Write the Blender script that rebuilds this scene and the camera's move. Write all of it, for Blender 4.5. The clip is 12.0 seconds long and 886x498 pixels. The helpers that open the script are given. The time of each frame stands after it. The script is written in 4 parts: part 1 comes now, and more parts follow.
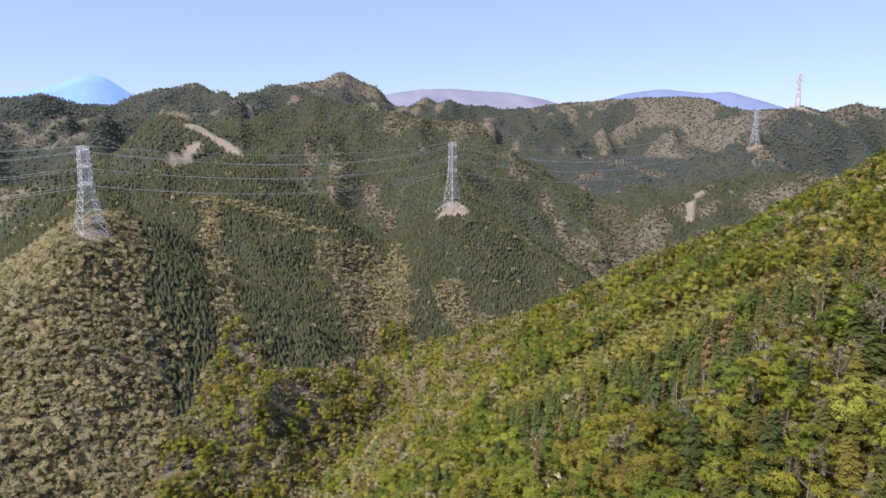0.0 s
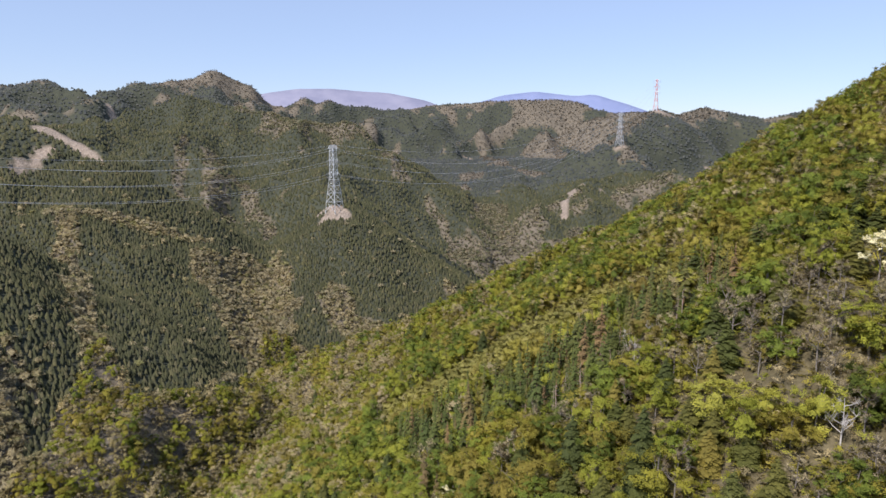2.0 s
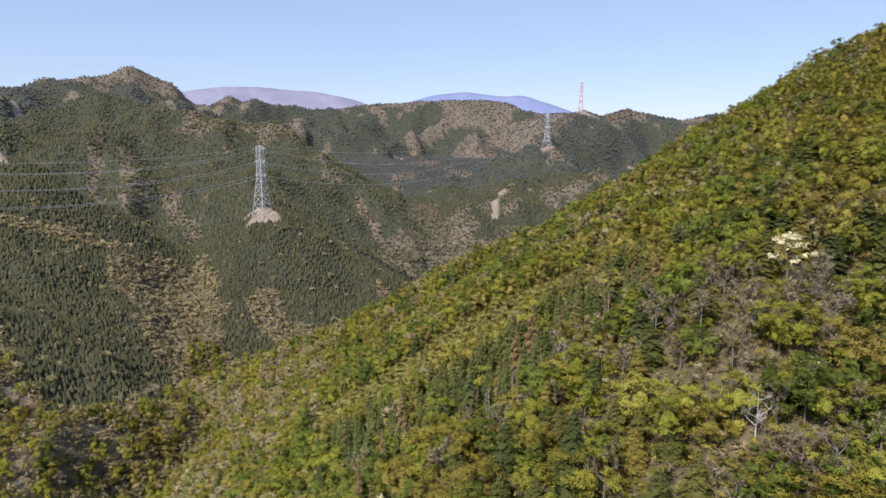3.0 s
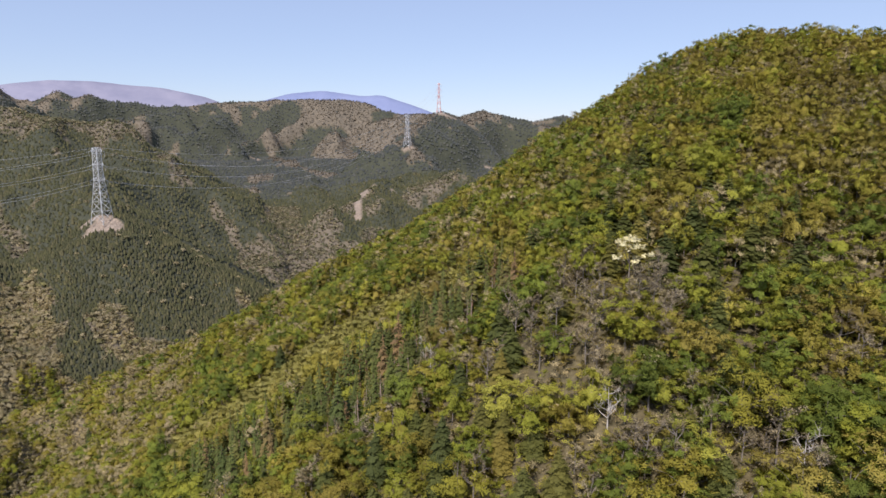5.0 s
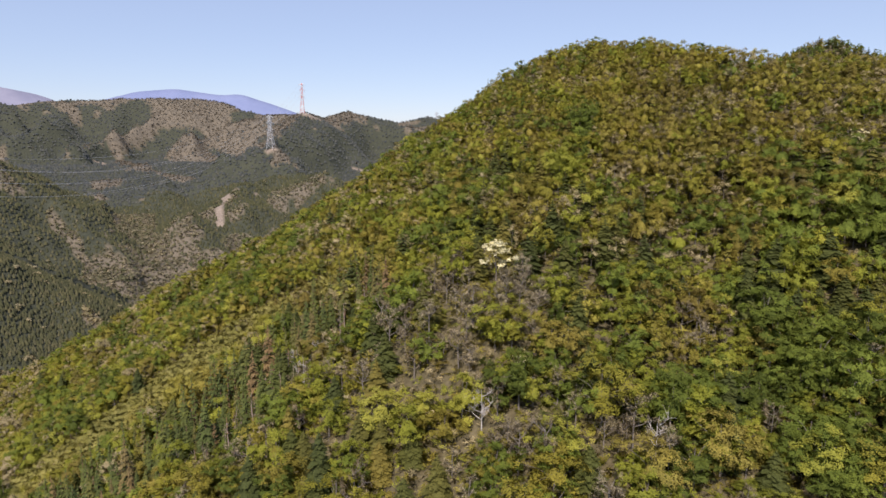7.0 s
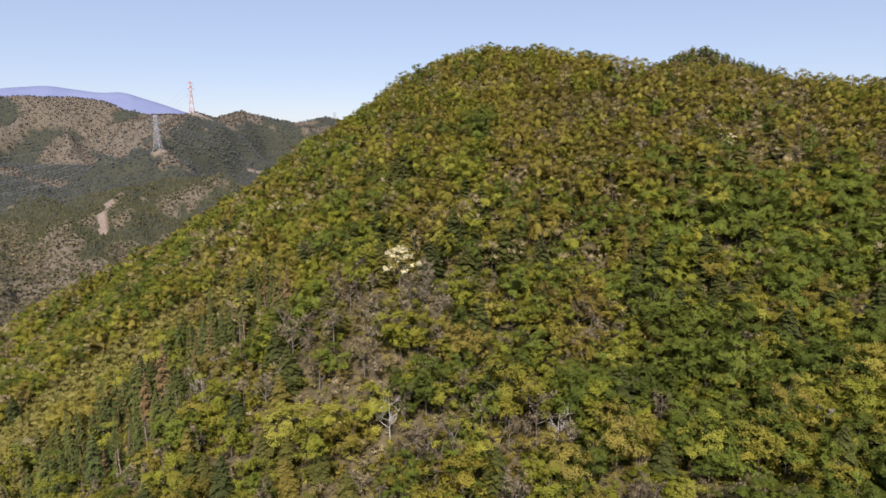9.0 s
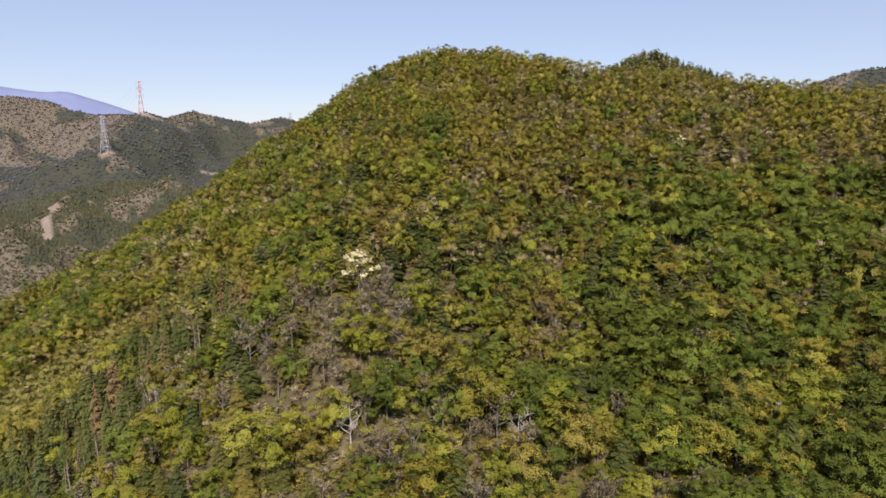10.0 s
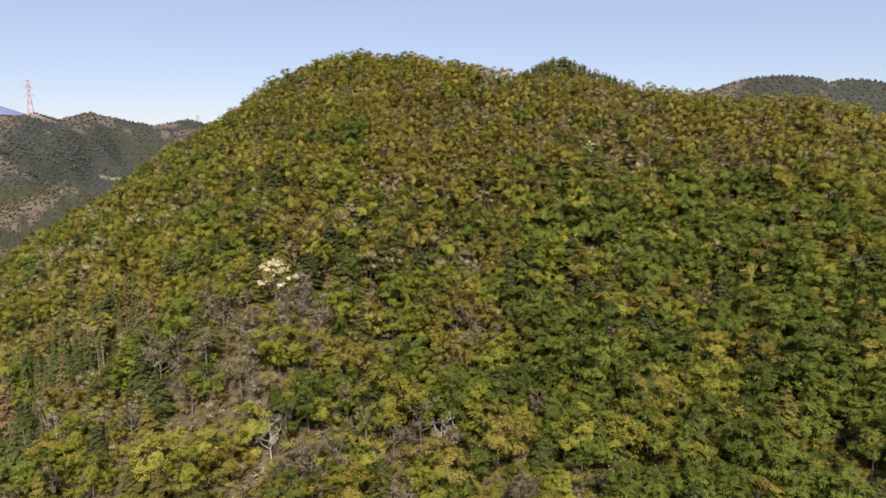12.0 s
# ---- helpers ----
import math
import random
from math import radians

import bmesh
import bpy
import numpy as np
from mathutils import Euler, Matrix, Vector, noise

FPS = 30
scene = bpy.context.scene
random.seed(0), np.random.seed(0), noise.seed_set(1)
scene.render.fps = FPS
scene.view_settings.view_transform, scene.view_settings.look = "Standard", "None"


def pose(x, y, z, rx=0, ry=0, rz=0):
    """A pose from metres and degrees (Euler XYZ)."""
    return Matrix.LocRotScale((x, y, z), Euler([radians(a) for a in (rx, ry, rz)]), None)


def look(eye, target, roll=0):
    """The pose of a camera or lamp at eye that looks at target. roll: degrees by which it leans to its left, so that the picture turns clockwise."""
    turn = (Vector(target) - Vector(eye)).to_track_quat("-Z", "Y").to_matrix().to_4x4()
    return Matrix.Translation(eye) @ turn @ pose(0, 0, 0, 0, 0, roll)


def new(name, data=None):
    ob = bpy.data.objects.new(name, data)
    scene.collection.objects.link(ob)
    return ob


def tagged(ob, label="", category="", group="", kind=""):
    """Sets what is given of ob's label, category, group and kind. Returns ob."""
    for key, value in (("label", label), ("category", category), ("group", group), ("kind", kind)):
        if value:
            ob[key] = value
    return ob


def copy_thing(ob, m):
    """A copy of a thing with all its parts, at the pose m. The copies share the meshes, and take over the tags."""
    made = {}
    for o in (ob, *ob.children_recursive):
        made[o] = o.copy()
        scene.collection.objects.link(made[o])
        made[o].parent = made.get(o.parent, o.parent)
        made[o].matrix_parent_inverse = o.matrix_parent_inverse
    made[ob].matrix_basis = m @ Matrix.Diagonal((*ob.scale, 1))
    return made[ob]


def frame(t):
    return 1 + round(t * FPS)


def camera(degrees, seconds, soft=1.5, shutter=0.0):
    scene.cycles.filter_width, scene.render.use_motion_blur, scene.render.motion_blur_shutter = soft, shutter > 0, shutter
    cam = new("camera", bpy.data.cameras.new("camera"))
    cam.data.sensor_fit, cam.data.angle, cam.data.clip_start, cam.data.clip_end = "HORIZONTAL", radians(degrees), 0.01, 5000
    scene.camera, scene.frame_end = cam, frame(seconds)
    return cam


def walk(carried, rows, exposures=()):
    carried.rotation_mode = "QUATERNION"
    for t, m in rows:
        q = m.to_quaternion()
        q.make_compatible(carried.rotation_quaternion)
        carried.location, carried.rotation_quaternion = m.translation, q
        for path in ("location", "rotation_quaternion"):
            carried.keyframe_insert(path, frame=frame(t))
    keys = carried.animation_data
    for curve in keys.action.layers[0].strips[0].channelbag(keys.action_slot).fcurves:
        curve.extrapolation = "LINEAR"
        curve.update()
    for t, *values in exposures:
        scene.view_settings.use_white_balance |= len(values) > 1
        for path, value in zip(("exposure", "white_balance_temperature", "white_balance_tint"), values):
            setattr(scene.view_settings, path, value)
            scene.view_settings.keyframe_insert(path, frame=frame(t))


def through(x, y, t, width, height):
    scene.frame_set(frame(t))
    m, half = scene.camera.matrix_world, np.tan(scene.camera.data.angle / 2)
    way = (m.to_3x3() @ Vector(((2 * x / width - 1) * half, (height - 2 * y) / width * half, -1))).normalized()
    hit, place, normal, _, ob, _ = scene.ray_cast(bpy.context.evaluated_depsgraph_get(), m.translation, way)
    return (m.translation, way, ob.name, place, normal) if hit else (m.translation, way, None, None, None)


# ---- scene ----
cam = camera(70.36, 12.0)
PATH = [
    (0.0, pose(0.00, 0.00, 400.00, 80.00, 0, 31.30) @ pose(0, 0, 0, 0, 0, 0.03)),
    (0.5, pose(-0.04, 1.21, 400.92, 80.00, 0, 28.83) @ pose(0, 0, 0, 0, 0, 0.03)),
    (1.0, pose(-0.06, 2.30, 401.81, 80.02, 0, 26.31) @ pose(0, 0, 0, 0, 0, 0.00)),
    (1.5, pose(-0.07, 3.25, 402.69, 80.01, 0, 23.67) @ pose(0, 0, 0, 0, 0, 0.01)),
    (2.0, pose(-0.06, 4.10, 403.55, 80.00, 0, 20.78) @ pose(0, 0, 0, 0, 0, -0.06)),
    (2.5, pose(-0.05, 4.83, 404.38, 79.99, 0, 17.68) @ pose(0, 0, 0, 0, 0, -0.04)),
    (3.0, pose(-0.03, 5.46, 405.19, 79.96, 0, 14.55) @ pose(0, 0, 0, 0, 0, 0.07)),
    (5.0, pose(0.11, 7.13, 408.19, 79.92, 0, 2.07) @ pose(0, 0, 0, 0, 0, 0.21)),
    (5.5, pose(0.15, 7.36, 408.87, 79.94, 0, -1.00) @ pose(0, 0, 0, 0, 0, 0.21)),
    (6.0, pose(0.19, 7.54, 409.52, 79.97, 0, -3.81) @ pose(0, 0, 0, 0, 0, 0.15)),
    (6.5, pose(0.23, 7.67, 410.14, 79.99, 0, -6.80) @ pose(0, 0, 0, 0, 0, 0.10)),
    (7.0, pose(0.26, 7.75, 410.73, 79.96, 0, -9.84) @ pose(0, 0, 0, 0, 0, 0.03)),
    (9.0, pose(0.29, 7.81, 412.75, 79.92, 0, -18.81) @ pose(0, 0, 0, 0, 0, -0.10)),
    (9.5, pose(0.27, 7.79, 413.16, 79.96, 0, -20.81) @ pose(0, 0, 0, 0, 0, -0.09)),
    (10.0, pose(0.23, 7.77, 413.54, 79.96, 0, -22.62) @ pose(0, 0, 0, 0, 0, -0.15)),
    (10.5, pose(0.18, 7.75, 413.88, 80.00, 0, -24.47) @ pose(0, 0, 0, 0, 0, -0.12)),
    (11.0, pose(0.11, 7.76, 414.17, 80.04, 0, -26.28) @ pose(0, 0, 0, 0, 0, -0.12)),
    (11.5, pose(0.01, 7.78, 414.43, 80.12, 0, -28.15) @ pose(0, 0, 0, 0, 0, -0.11)),
    (12.0, pose(-0.10, 7.84, 414.64, 80.19, 0, -30.18) @ pose(0, 0, 0, 0, 0, -0.08)),
]
EXPOSURE = [(0.0, 0.41, 6280, 16), (6.0, 0.25, 6620, 19), (12.0, 0.27, 6950, 20)]
walk(cam, PATH, EXPOSURE)

# ---- light ----
SUN_EL, SUN_AZ = radians(48), radians(160)  # the azimuth is turned to the left from +y
sun_way = Vector((-math.sin(SUN_AZ) * math.cos(SUN_EL), math.cos(SUN_AZ) * math.cos(SUN_EL), math.sin(SUN_EL)))
world = bpy.data.worlds.new("world")
scene.world = world
world.use_nodes = True
sky = world.node_tree.nodes.new("ShaderNodeTexSky")
sky.sky_type, sky.sun_disc = "NISHITA", False
sky.sun_elevation, sky.sun_rotation = SUN_EL, -SUN_AZ
sky.altitude, sky.air_density, sky.dust_density, sky.ozone_density = 700, 1.0, 0.3, 3.0
background = world.node_tree.nodes["Background"]
background.inputs["Strength"].default_value = 0.118
haze = world.node_tree.nodes.new("ShaderNodeMix")  # thin spring haze evens out the blue
haze.data_type = "RGBA"
haze.inputs[0].default_value = 0.55
haze.inputs[7].default_value = (3.40, 4.30, 6.0, 1)
world.node_tree.links.new(sky.outputs["Color"], haze.inputs[6])
world.node_tree.links.new(haze.outputs[2], background.inputs["Color"])
sun_data = bpy.data.lights.new("sun", "SUN")
sun_data.energy, sun_data.angle, sun_data.color = 5.0, radians(0.6), (1.0, 0.95, 0.87)
sun = new("sun", sun_data)
sun.matrix_world = look(sun_way * 800, (0, 0, 0))

# ---- terrain begin
# Ridges: points (x, y, crest height), slope of the flanks, width of the rounded crest.
NEAR_RIDGES = [
    ([(-470, 520, 120), (-386, 487, 162), (-303, 487, 202), (-250, 476, 228), (-161, 456, 271), (-82, 449, 317), (20, 454, 369),
      (60, 442, 384), (86, 430, 399), (112, 414, 425), (132, 398, 449), (154, 387, 460), (173, 346, 457), (200, 283, 443), (257, 255, 436),
      (300, 215, 430), (340, 160, 413), (390, 90, 388), (440, 0, 360)], 0.70, 9),
    ([(130, 385, 446), (92, 320, 408), (67, 275, 386), (47, 190, 366), (40, 150, 340), (18, 95, 300), (-10, 30, 255)], 0.68, 6),
    ([(150, 340, 438), (112, 262, 408), (85, 212, 380), (70, 172, 346)], 0.70, 8),
    ([(67, 290, 384), (25, 268, 343), (-20, 278, 306), (-70, 260, 264), (-125, 225, 214), (-180, 170, 155)], 0.78, 4),
    ([(190, 290, 428), (165, 210, 366), (130, 140, 340), (100, 90, 310), (70, 40, 270)], 0.60, 10),
    ([(320, 190, 425), (245, 130, 378), (180, 70, 330), (130, 20, 285)], 0.55, 12),
    ([(352, 493, 464), (386, 467, 482), (408, 436, 468), (440, 380, 440), (480, 250, 400)], 0.60, 12),
]
FAR_RIDGES = [
    # the hill of the near pylon and its spurs
    ([(-700, 380, 330), (-560, 330, 340), (-496, 282, 336), (-445, 222, 312), (-380, 190, 246), (-320, 150, 190), (-260, 90, 150)], 0.74, 14),
    ([(-520, 318, 330), (-440, 290, 250), (-380, 270, 195), (-330, 260, 160)], 0.85, 8),
    # the hill with the square plantation
    ([(-801, 565, 416), (-720, 530, 345), (-652, 497, 308), (-613, 515, 306), (-573, 558, 281), (-545, 599, 264), (-515, 651, 224), (-497, 677, 206), (-455, 695, 150)], 0.70, 7),
    ([(-640, 500, 306), (-560, 440, 225), (-500, 400, 165)], 0.70, 8),
    # the dome behind
    ([(-1100, 380, 330), (-900, 420, 330), (-779, 450, 362), (-800, 530, 412), (-801, 565, 421), (-759, 587, 403), (-677, 593, 374), (-643, 640, 335), (-590, 720, 270)], 0.74, 12),
    # the spur of the middle pylon
    ([(-763, 1174, 434), (-620, 960, 370), (-500, 820, 322), (-431, 760, 309), (-368, 772, 272), (-313, 762, 225), (-265, 742, 190)], 0.70, 10),
    ([(-440, 755, 306), (-440, 680, 240), (-425, 620, 180)], 0.62, 12),
    ([(-620, 960, 370), (-640, 790, 262), (-600, 700, 200)], 0.70, 8),
    # the long middle mountain
    ([(-1476, 1349, 530), (-1200, 1000, 455), (-1125, 992, 459), (-1066, 1056, 489), (-1011, 1108, 499), (-903, 1135, 465), (-763, 1174, 434), (-654, 1181, 406), (-536, 1129, 356), (-456, 1100, 294), (-380, 1040, 240)], 0.66, 9),
    ([(-1011, 1108, 499), (-880, 960, 410), (-781, 880, 350), (-690, 800, 280)], 0.60, 10),
    ([(-1125, 992, 459), (-1000, 850, 400), (-900, 760, 350), (-800, 700, 330)], 0.60, 10),
    ([(-654, 1181, 406), (-560, 1010, 330), (-470, 930, 270), (-400, 900, 230)], 0.60, 10),
    # the far ridge on the left
    ([(-2300, 100, 500), (-1850, 500, 490), (-1732, 780, 497), (-1704, 1048, 500), (-1665, 1109, 520), (-1587, 1218, 546), (-1491, 1257, 520), (-1476, 1349, 536), (-1479, 1491, 547), (-1700, 1700, 560)], 0.50, 20),
    ([(-1704, 1048, 500), (-1400, 800, 400), (-1200, 600, 330)], 0.50, 14),
    ([(-1587, 1218, 546), (-1350, 1000, 430), (-1150, 850, 370)], 0.50, 14),
    ([(-1800, 600, 490), (-1450, 450, 390), (-1200, 330, 320)], 0.50, 14),
    # the rocky peak
    ([(-1900, 1700, 560), (-1761, 1775, 582), (-1715, 1819, 600), (-1621, 1904, 640), (-1538, 1971, 612), (-1470, 2022, 560), (-1174, 2207, 526)], 0.62, 10),
    ([(-1621, 1904, 640), (-1480, 1750, 560), (-1300, 1560, 480), (-1150, 1400, 440)], 0.50, 10),
    # the head of the valley
    ([(-1470, 2022, 545), (-1174, 2207, 522), (-879, 2340, 530), (-562, 2333, 541), (-381, 2268, 531), (-266, 2184, 498), (-134, 2096, 476), (-82, 1948, 476)], 0.52, 14),
    ([(-1174, 2207, 522), (-1020, 1900, 430), (-900, 1600, 360), (-760, 1420, 340)], 0.52, 10),
    ([(-879, 2340, 530), (-760, 2050, 440), (-640, 1800, 360), (-540, 1620, 300)], 0.55, 10),
    ([(-700, 2335, 535), (-649, 2102, 450), (-555, 1921, 369), (-453, 1742, 295)], 0.62, 8),
    ([(-440, 2290, 531), (-407, 2060, 454), (-392, 1859, 355), (-372, 1710, 299)], 0.62, 8),
    ([(-266, 2184, 498), (-280, 1950, 410), (-320, 1720, 315)], 0.62, 8),
    # the ridge of the far pylon and the red and white mast
    ([(461, 2159, 455), (329, 2183, 474), (234, 2195, 464), (157, 2202, 478), (60, 2207, 492), (-16, 2107, 474), (-60, 2000, 476), (-82, 1948, 477), (-122, 1746, 438), (-146, 1594, 404), (-177, 1439, 332), (-199, 1254, 292), (-242, 1175, 266), (-280, 1064, 208)], 0.56, 12),
    ([(-146, 1594, 402), (-60, 1440, 350), (0, 1307, 320), (40, 1180, 270)], 0.60, 10),
    ([(60, 2207, 492), (60, 1950, 420), (80, 1700, 370), (110, 1500, 320)], 0.58, 10),
    ([(329, 2183, 474), (320, 1900, 400), (300, 1650, 340)], 0.58, 10),
    # beyond the right shoulder
    ([(461, 2159, 455), (900, 1700, 450), (1250, 1250, 500), (1425, 1107, 540), (1485, 1007, 564), (1525, 945, 568), (1550, 903, 558), (1567, 872, 548), (1583, 843, 554), (1601, 808, 552), (1620, 770, 546), (1700, 500, 540)], 0.50, 14),
]


def lattice(ix, iy, seed):
    h = (ix * 374761393 + iy * 668265263 + seed * 974711) & 0xFFFFFFFF
    h = ((h ^ (h >> 13)) * 1274126177) & 0xFFFFFFFF
    return ((h ^ (h >> 16)) & 0xFFFF) / 65535.0


def value_noise(x, y, seed):
    ix, iy = np.floor(x).astype(np.int64), np.floor(y).astype(np.int64)
    u, v = x - ix, y - iy
    u, v = u * u * u * (u * (u * 6 - 15) + 10), v * v * v * (v * (v * 6 - 15) + 10)
    a, b = lattice(ix, iy, seed), lattice(ix + 1, iy, seed)
    c, d = lattice(ix, iy + 1, seed), lattice(ix + 1, iy + 1, seed)
    return (a + (b - a) * u) * (1 - v) + (c + (d - c) * u) * v


def fractal(x, y, size, seed, octaves=4):
    """Noise from -1 to 1 with features of that size in metres."""
    total, amount, weight = 0, 1.0, 0
    for k in range(octaves):
        total = total + amount * (2 * value_noise(x / size + 17.3 * k, y / size - 9.1 * k, seed + k) - 1)
        weight += amount
        amount *= 0.5
        size *= 0.5
    return total / weight


def ridge_height(x, y, points, slope, crest):
    best = np.full(np.shape(x), -1e9)
    for (ax, ay, az), (bx, by, bz) in zip(points, points[1:]):
        dx, dy = bx - ax, by - ay
        s = np.clip(((x - ax) * dx + (y - ay) * dy) / (dx * dx + dy * dy), 0, 1)
        d = np.hypot(x - ax - s * dx, y - ay - s * dy)
        best = np.maximum(best, az + s * (bz - az) - slope * (np.sqrt(d * d + crest * crest) - crest))
    return best


def blended(values, soft):
    top = np.max(values, axis=0)
    return top + soft * np.log(sum(np.exp((v - top) / soft) for v in values))


def ground_height(x, y):
    """The height of the bare ground."""
    x, y = np.asarray(x, float), np.asarray(y, float)
    r = np.hypot(x, y)
    wx, wy = x + 26 * fractal(x, y, 240, 3, 3), y + 26 * fractal(x, y, 240, 7, 3)
    far_off = np.clip((r - 600) / 300, 0, 1)
    wx, wy = x + (wx - x) * far_off, y + (wy - y) * far_off
    near = blended([ridge_height(x, y, *one) for one in NEAR_RIDGES], 7.0)
    far = blended([ridge_height(wx, wy, *one) for one in FAR_RIDGES], 9.0)
    floor = 95 + 0.2 * np.clip(r - 650, 0, 1200)
    crest = np.maximum.reduce([ridge_height(wx, wy, one[0], 0.12, 10) for one in FAR_RIDGES])
    depth = np.clip((crest - far) / 70, 0, 1)
    gullies = 1 - np.abs(fractal(x + 0.4 * y, y - 0.3 * x, 150, 21, 3)) * 2.2
    ravines = 1 - np.abs(fractal(x - 0.2 * y, y + 0.3 * x, 230, 23, 2)) * 2.4
    far = far + depth * (np.where(r < 900, 15, 34) * (gullies - 0.55) + np.clip((r - 1250) / 350, 0, 1) * 56 * (ravines - 0.6)) + 7 * fractal(x, y, 90, 5, 3) * (0.3 + depth)
    near = near + 3.5 * fractal(x, y, 60, 11, 3)
    return blended([near, far, floor + 12 * fractal(x, y, 150, 31, 3)], 6.0)
# ---- terrain end

# ---- materials ----
def surface(name, rough=0.85, metal=0.0):
    m = bpy.data.materials.new(name)
    m.use_nodes = True
    bsdf = m.node_tree.nodes["Principled BSDF"]
    bsdf.inputs["Roughness"].default_value = rough
    bsdf.inputs["Metallic"].default_value = metal
    bsdf.inputs["Specular IOR Level"].default_value = 0.25
    return m, m.node_tree, bsdf


def node(tree, kind, **values):
    n = tree.nodes.new(kind)
    for key, value in values.items():
        n.inputs[key.replace("_", " ")].default_value = value
    return n


def ramp(tree, source, stops):
    n = tree.nodes.new("ShaderNodeValToRGB")
    while len(n.color_ramp.elements) < len(stops):
        n.color_ramp.elements.new(0.5)
    for e, (at, colour) in zip(n.color_ramp.elements, stops):
        e.position, e.color = at, (*colour, 1)
    tree.links.new(source, n.inputs["Fac"])
    return n.outputs["Color"]


def mix(tree, fac, a, b, kind="MIX"):
    n = tree.nodes.new("ShaderNodeMix")
    n.data_type, n.blend_type = "RGBA", kind
    for socket, value in ((n.inputs[0], fac), (n.inputs[6], a), (n.inputs[7], b)):
        if isinstance(value, bpy.types.NodeSocket):
            tree.links.new(value, socket)
        else:
            socket.default_value = value if isinstance(value, float) else (*value, 1)
    return n.outputs[2]


def noise_at(tree, scale, detail=4.0, where=None):
    n = node(tree, "ShaderNodeTexNoise", Scale=scale, Detail=detail, Roughness=0.6)
    tree.links.new(where or tree.nodes.new("ShaderNodeNewGeometry").outputs["Position"], n.inputs["Vector"])
    return n.outputs["Fac"]


def foliage(name, stops, single=True, through=0.35, grain=0.24, least=0.40, edge=0.20):
    """Sprays of small leaves: one tint for a tree, a spread from spray to spray, ragged rims and light passing through."""
    m, tree, bsdf = surface(name, 0.7)
    bsdf.inputs["Specular IOR Level"].default_value = 0.08
    geo = tree.nodes.new("ShaderNodeNewGeometry")
    if single:
        tint = tree.nodes.new("ShaderNodeObjectInfo").outputs["Random"]
    else:
        own = tree.nodes.new("ShaderNodeAttribute")
        own.attribute_name = "tint"
        tint = own.outputs["Fac"]
    where = tree.nodes.new("ShaderNodeTexCoord").outputs["Object"]
    twigs = node(tree, "ShaderNodeTexNoise", Scale=1.0 / grain, Detail=1.5, Roughness=0.6)
    tree.links.new(where, twigs.inputs["Vector"])
    colour = ramp(tree, tint, stops)
    leaf = ramp(tree, geo.outputs["Random Per Island"], [(0.0, (0.88, 0.89, 0.90)), (0.5, (1, 1, 1)), (1.0, (1.12, 1.11, 1.04))])
    colour = mix(tree, 1.0, colour, leaf, "MULTIPLY")
    small = ramp(tree, twigs.outputs["Fac"], [(0.35, (0.70, 0.73, 0.78)), (0.65, (1.30, 1.27, 1.14))])
    colour = mix(tree, 1.0, colour, small, "MULTIPLY")
    big = ramp(tree, noise_at(tree, 0.035, 3.0), [(0.3, (0.86, 0.88, 0.9)), (0.7, (1.12, 1.08, 0.98))])
    colour = mix(tree, 1.0, colour, big, "MULTIPLY")
    tree.links.new(colour, bsdf.inputs["Base Color"])
    glow = tree.nodes.new("ShaderNodeBsdfTranslucent")
    tree.links.new(colour, glow.inputs["Color"])
    both = node(tree, "ShaderNodeMixShader", Fac=through)
    tree.links.new(bsdf.outputs[0], both.inputs[1])
    tree.links.new(glow.outputs[0], both.inputs[2])
    # the spray thins out towards its rim
    spot = tree.nodes.new("ShaderNodeAttribute")
    spot.attribute_name = "spot"
    size = tree.nodes.new("ShaderNodeVectorMath")
    size.operation = "ABSOLUTE"
    tree.links.new(spot.outputs["Vector"], size.inputs[0])
    rim = tree.nodes.new("ShaderNodeVectorMath")
    rim.operation = "DOT_PRODUCT"
    rim.inputs[1].default_value = (1, 1, 1)
    tree.links.new(size.outputs[0], rim.inputs[0])
    bar = tree.nodes.new("ShaderNodeMath")
    bar.operation = "MULTIPLY_ADD"
    bar.inputs[1].default_value, bar.inputs[2].default_value = edge, least
    tree.links.new(rim.outputs["Value"], bar.inputs[0])
    full = tree.nodes.new("ShaderNodeMath")
    full.operation = "GREATER_THAN"
    tree.links.new(twigs.outputs["Fac"], full.inputs[0])
    tree.links.new(bar.outputs[0], full.inputs[1])
    cut = tree.nodes.new("ShaderNodeMixShader")
    tree.links.new(full.outputs[0], cut.inputs[0])
    tree.links.new(tree.nodes.new("ShaderNodeBsdfTransparent").outputs[0], cut.inputs[1])
    tree.links.new(both.outputs[0], cut.inputs[2])
    tree.links.new(cut.outputs[0], tree.nodes["Material Output"].inputs["Surface"])
    return m


def plain(name, stops, scale, rough=0.85, metal=0.0, relief=0.0):
    m, tree, bsdf = surface(name, rough, metal)
    where = tree.nodes.new("ShaderNodeTexCoord").outputs["Object"]
    f = noise_at(tree, scale, 6.0, where)
    tree.links.new(ramp(tree, f, stops), bsdf.inputs["Base Color"])
    if relief:
        b = node(tree, "ShaderNodeBump", Strength=relief, Distance=0.1)
        tree.links.new(f, b.inputs["Height"])
        tree.links.new(b.outputs["Normal"], bsdf.inputs["Normal"])
    return m


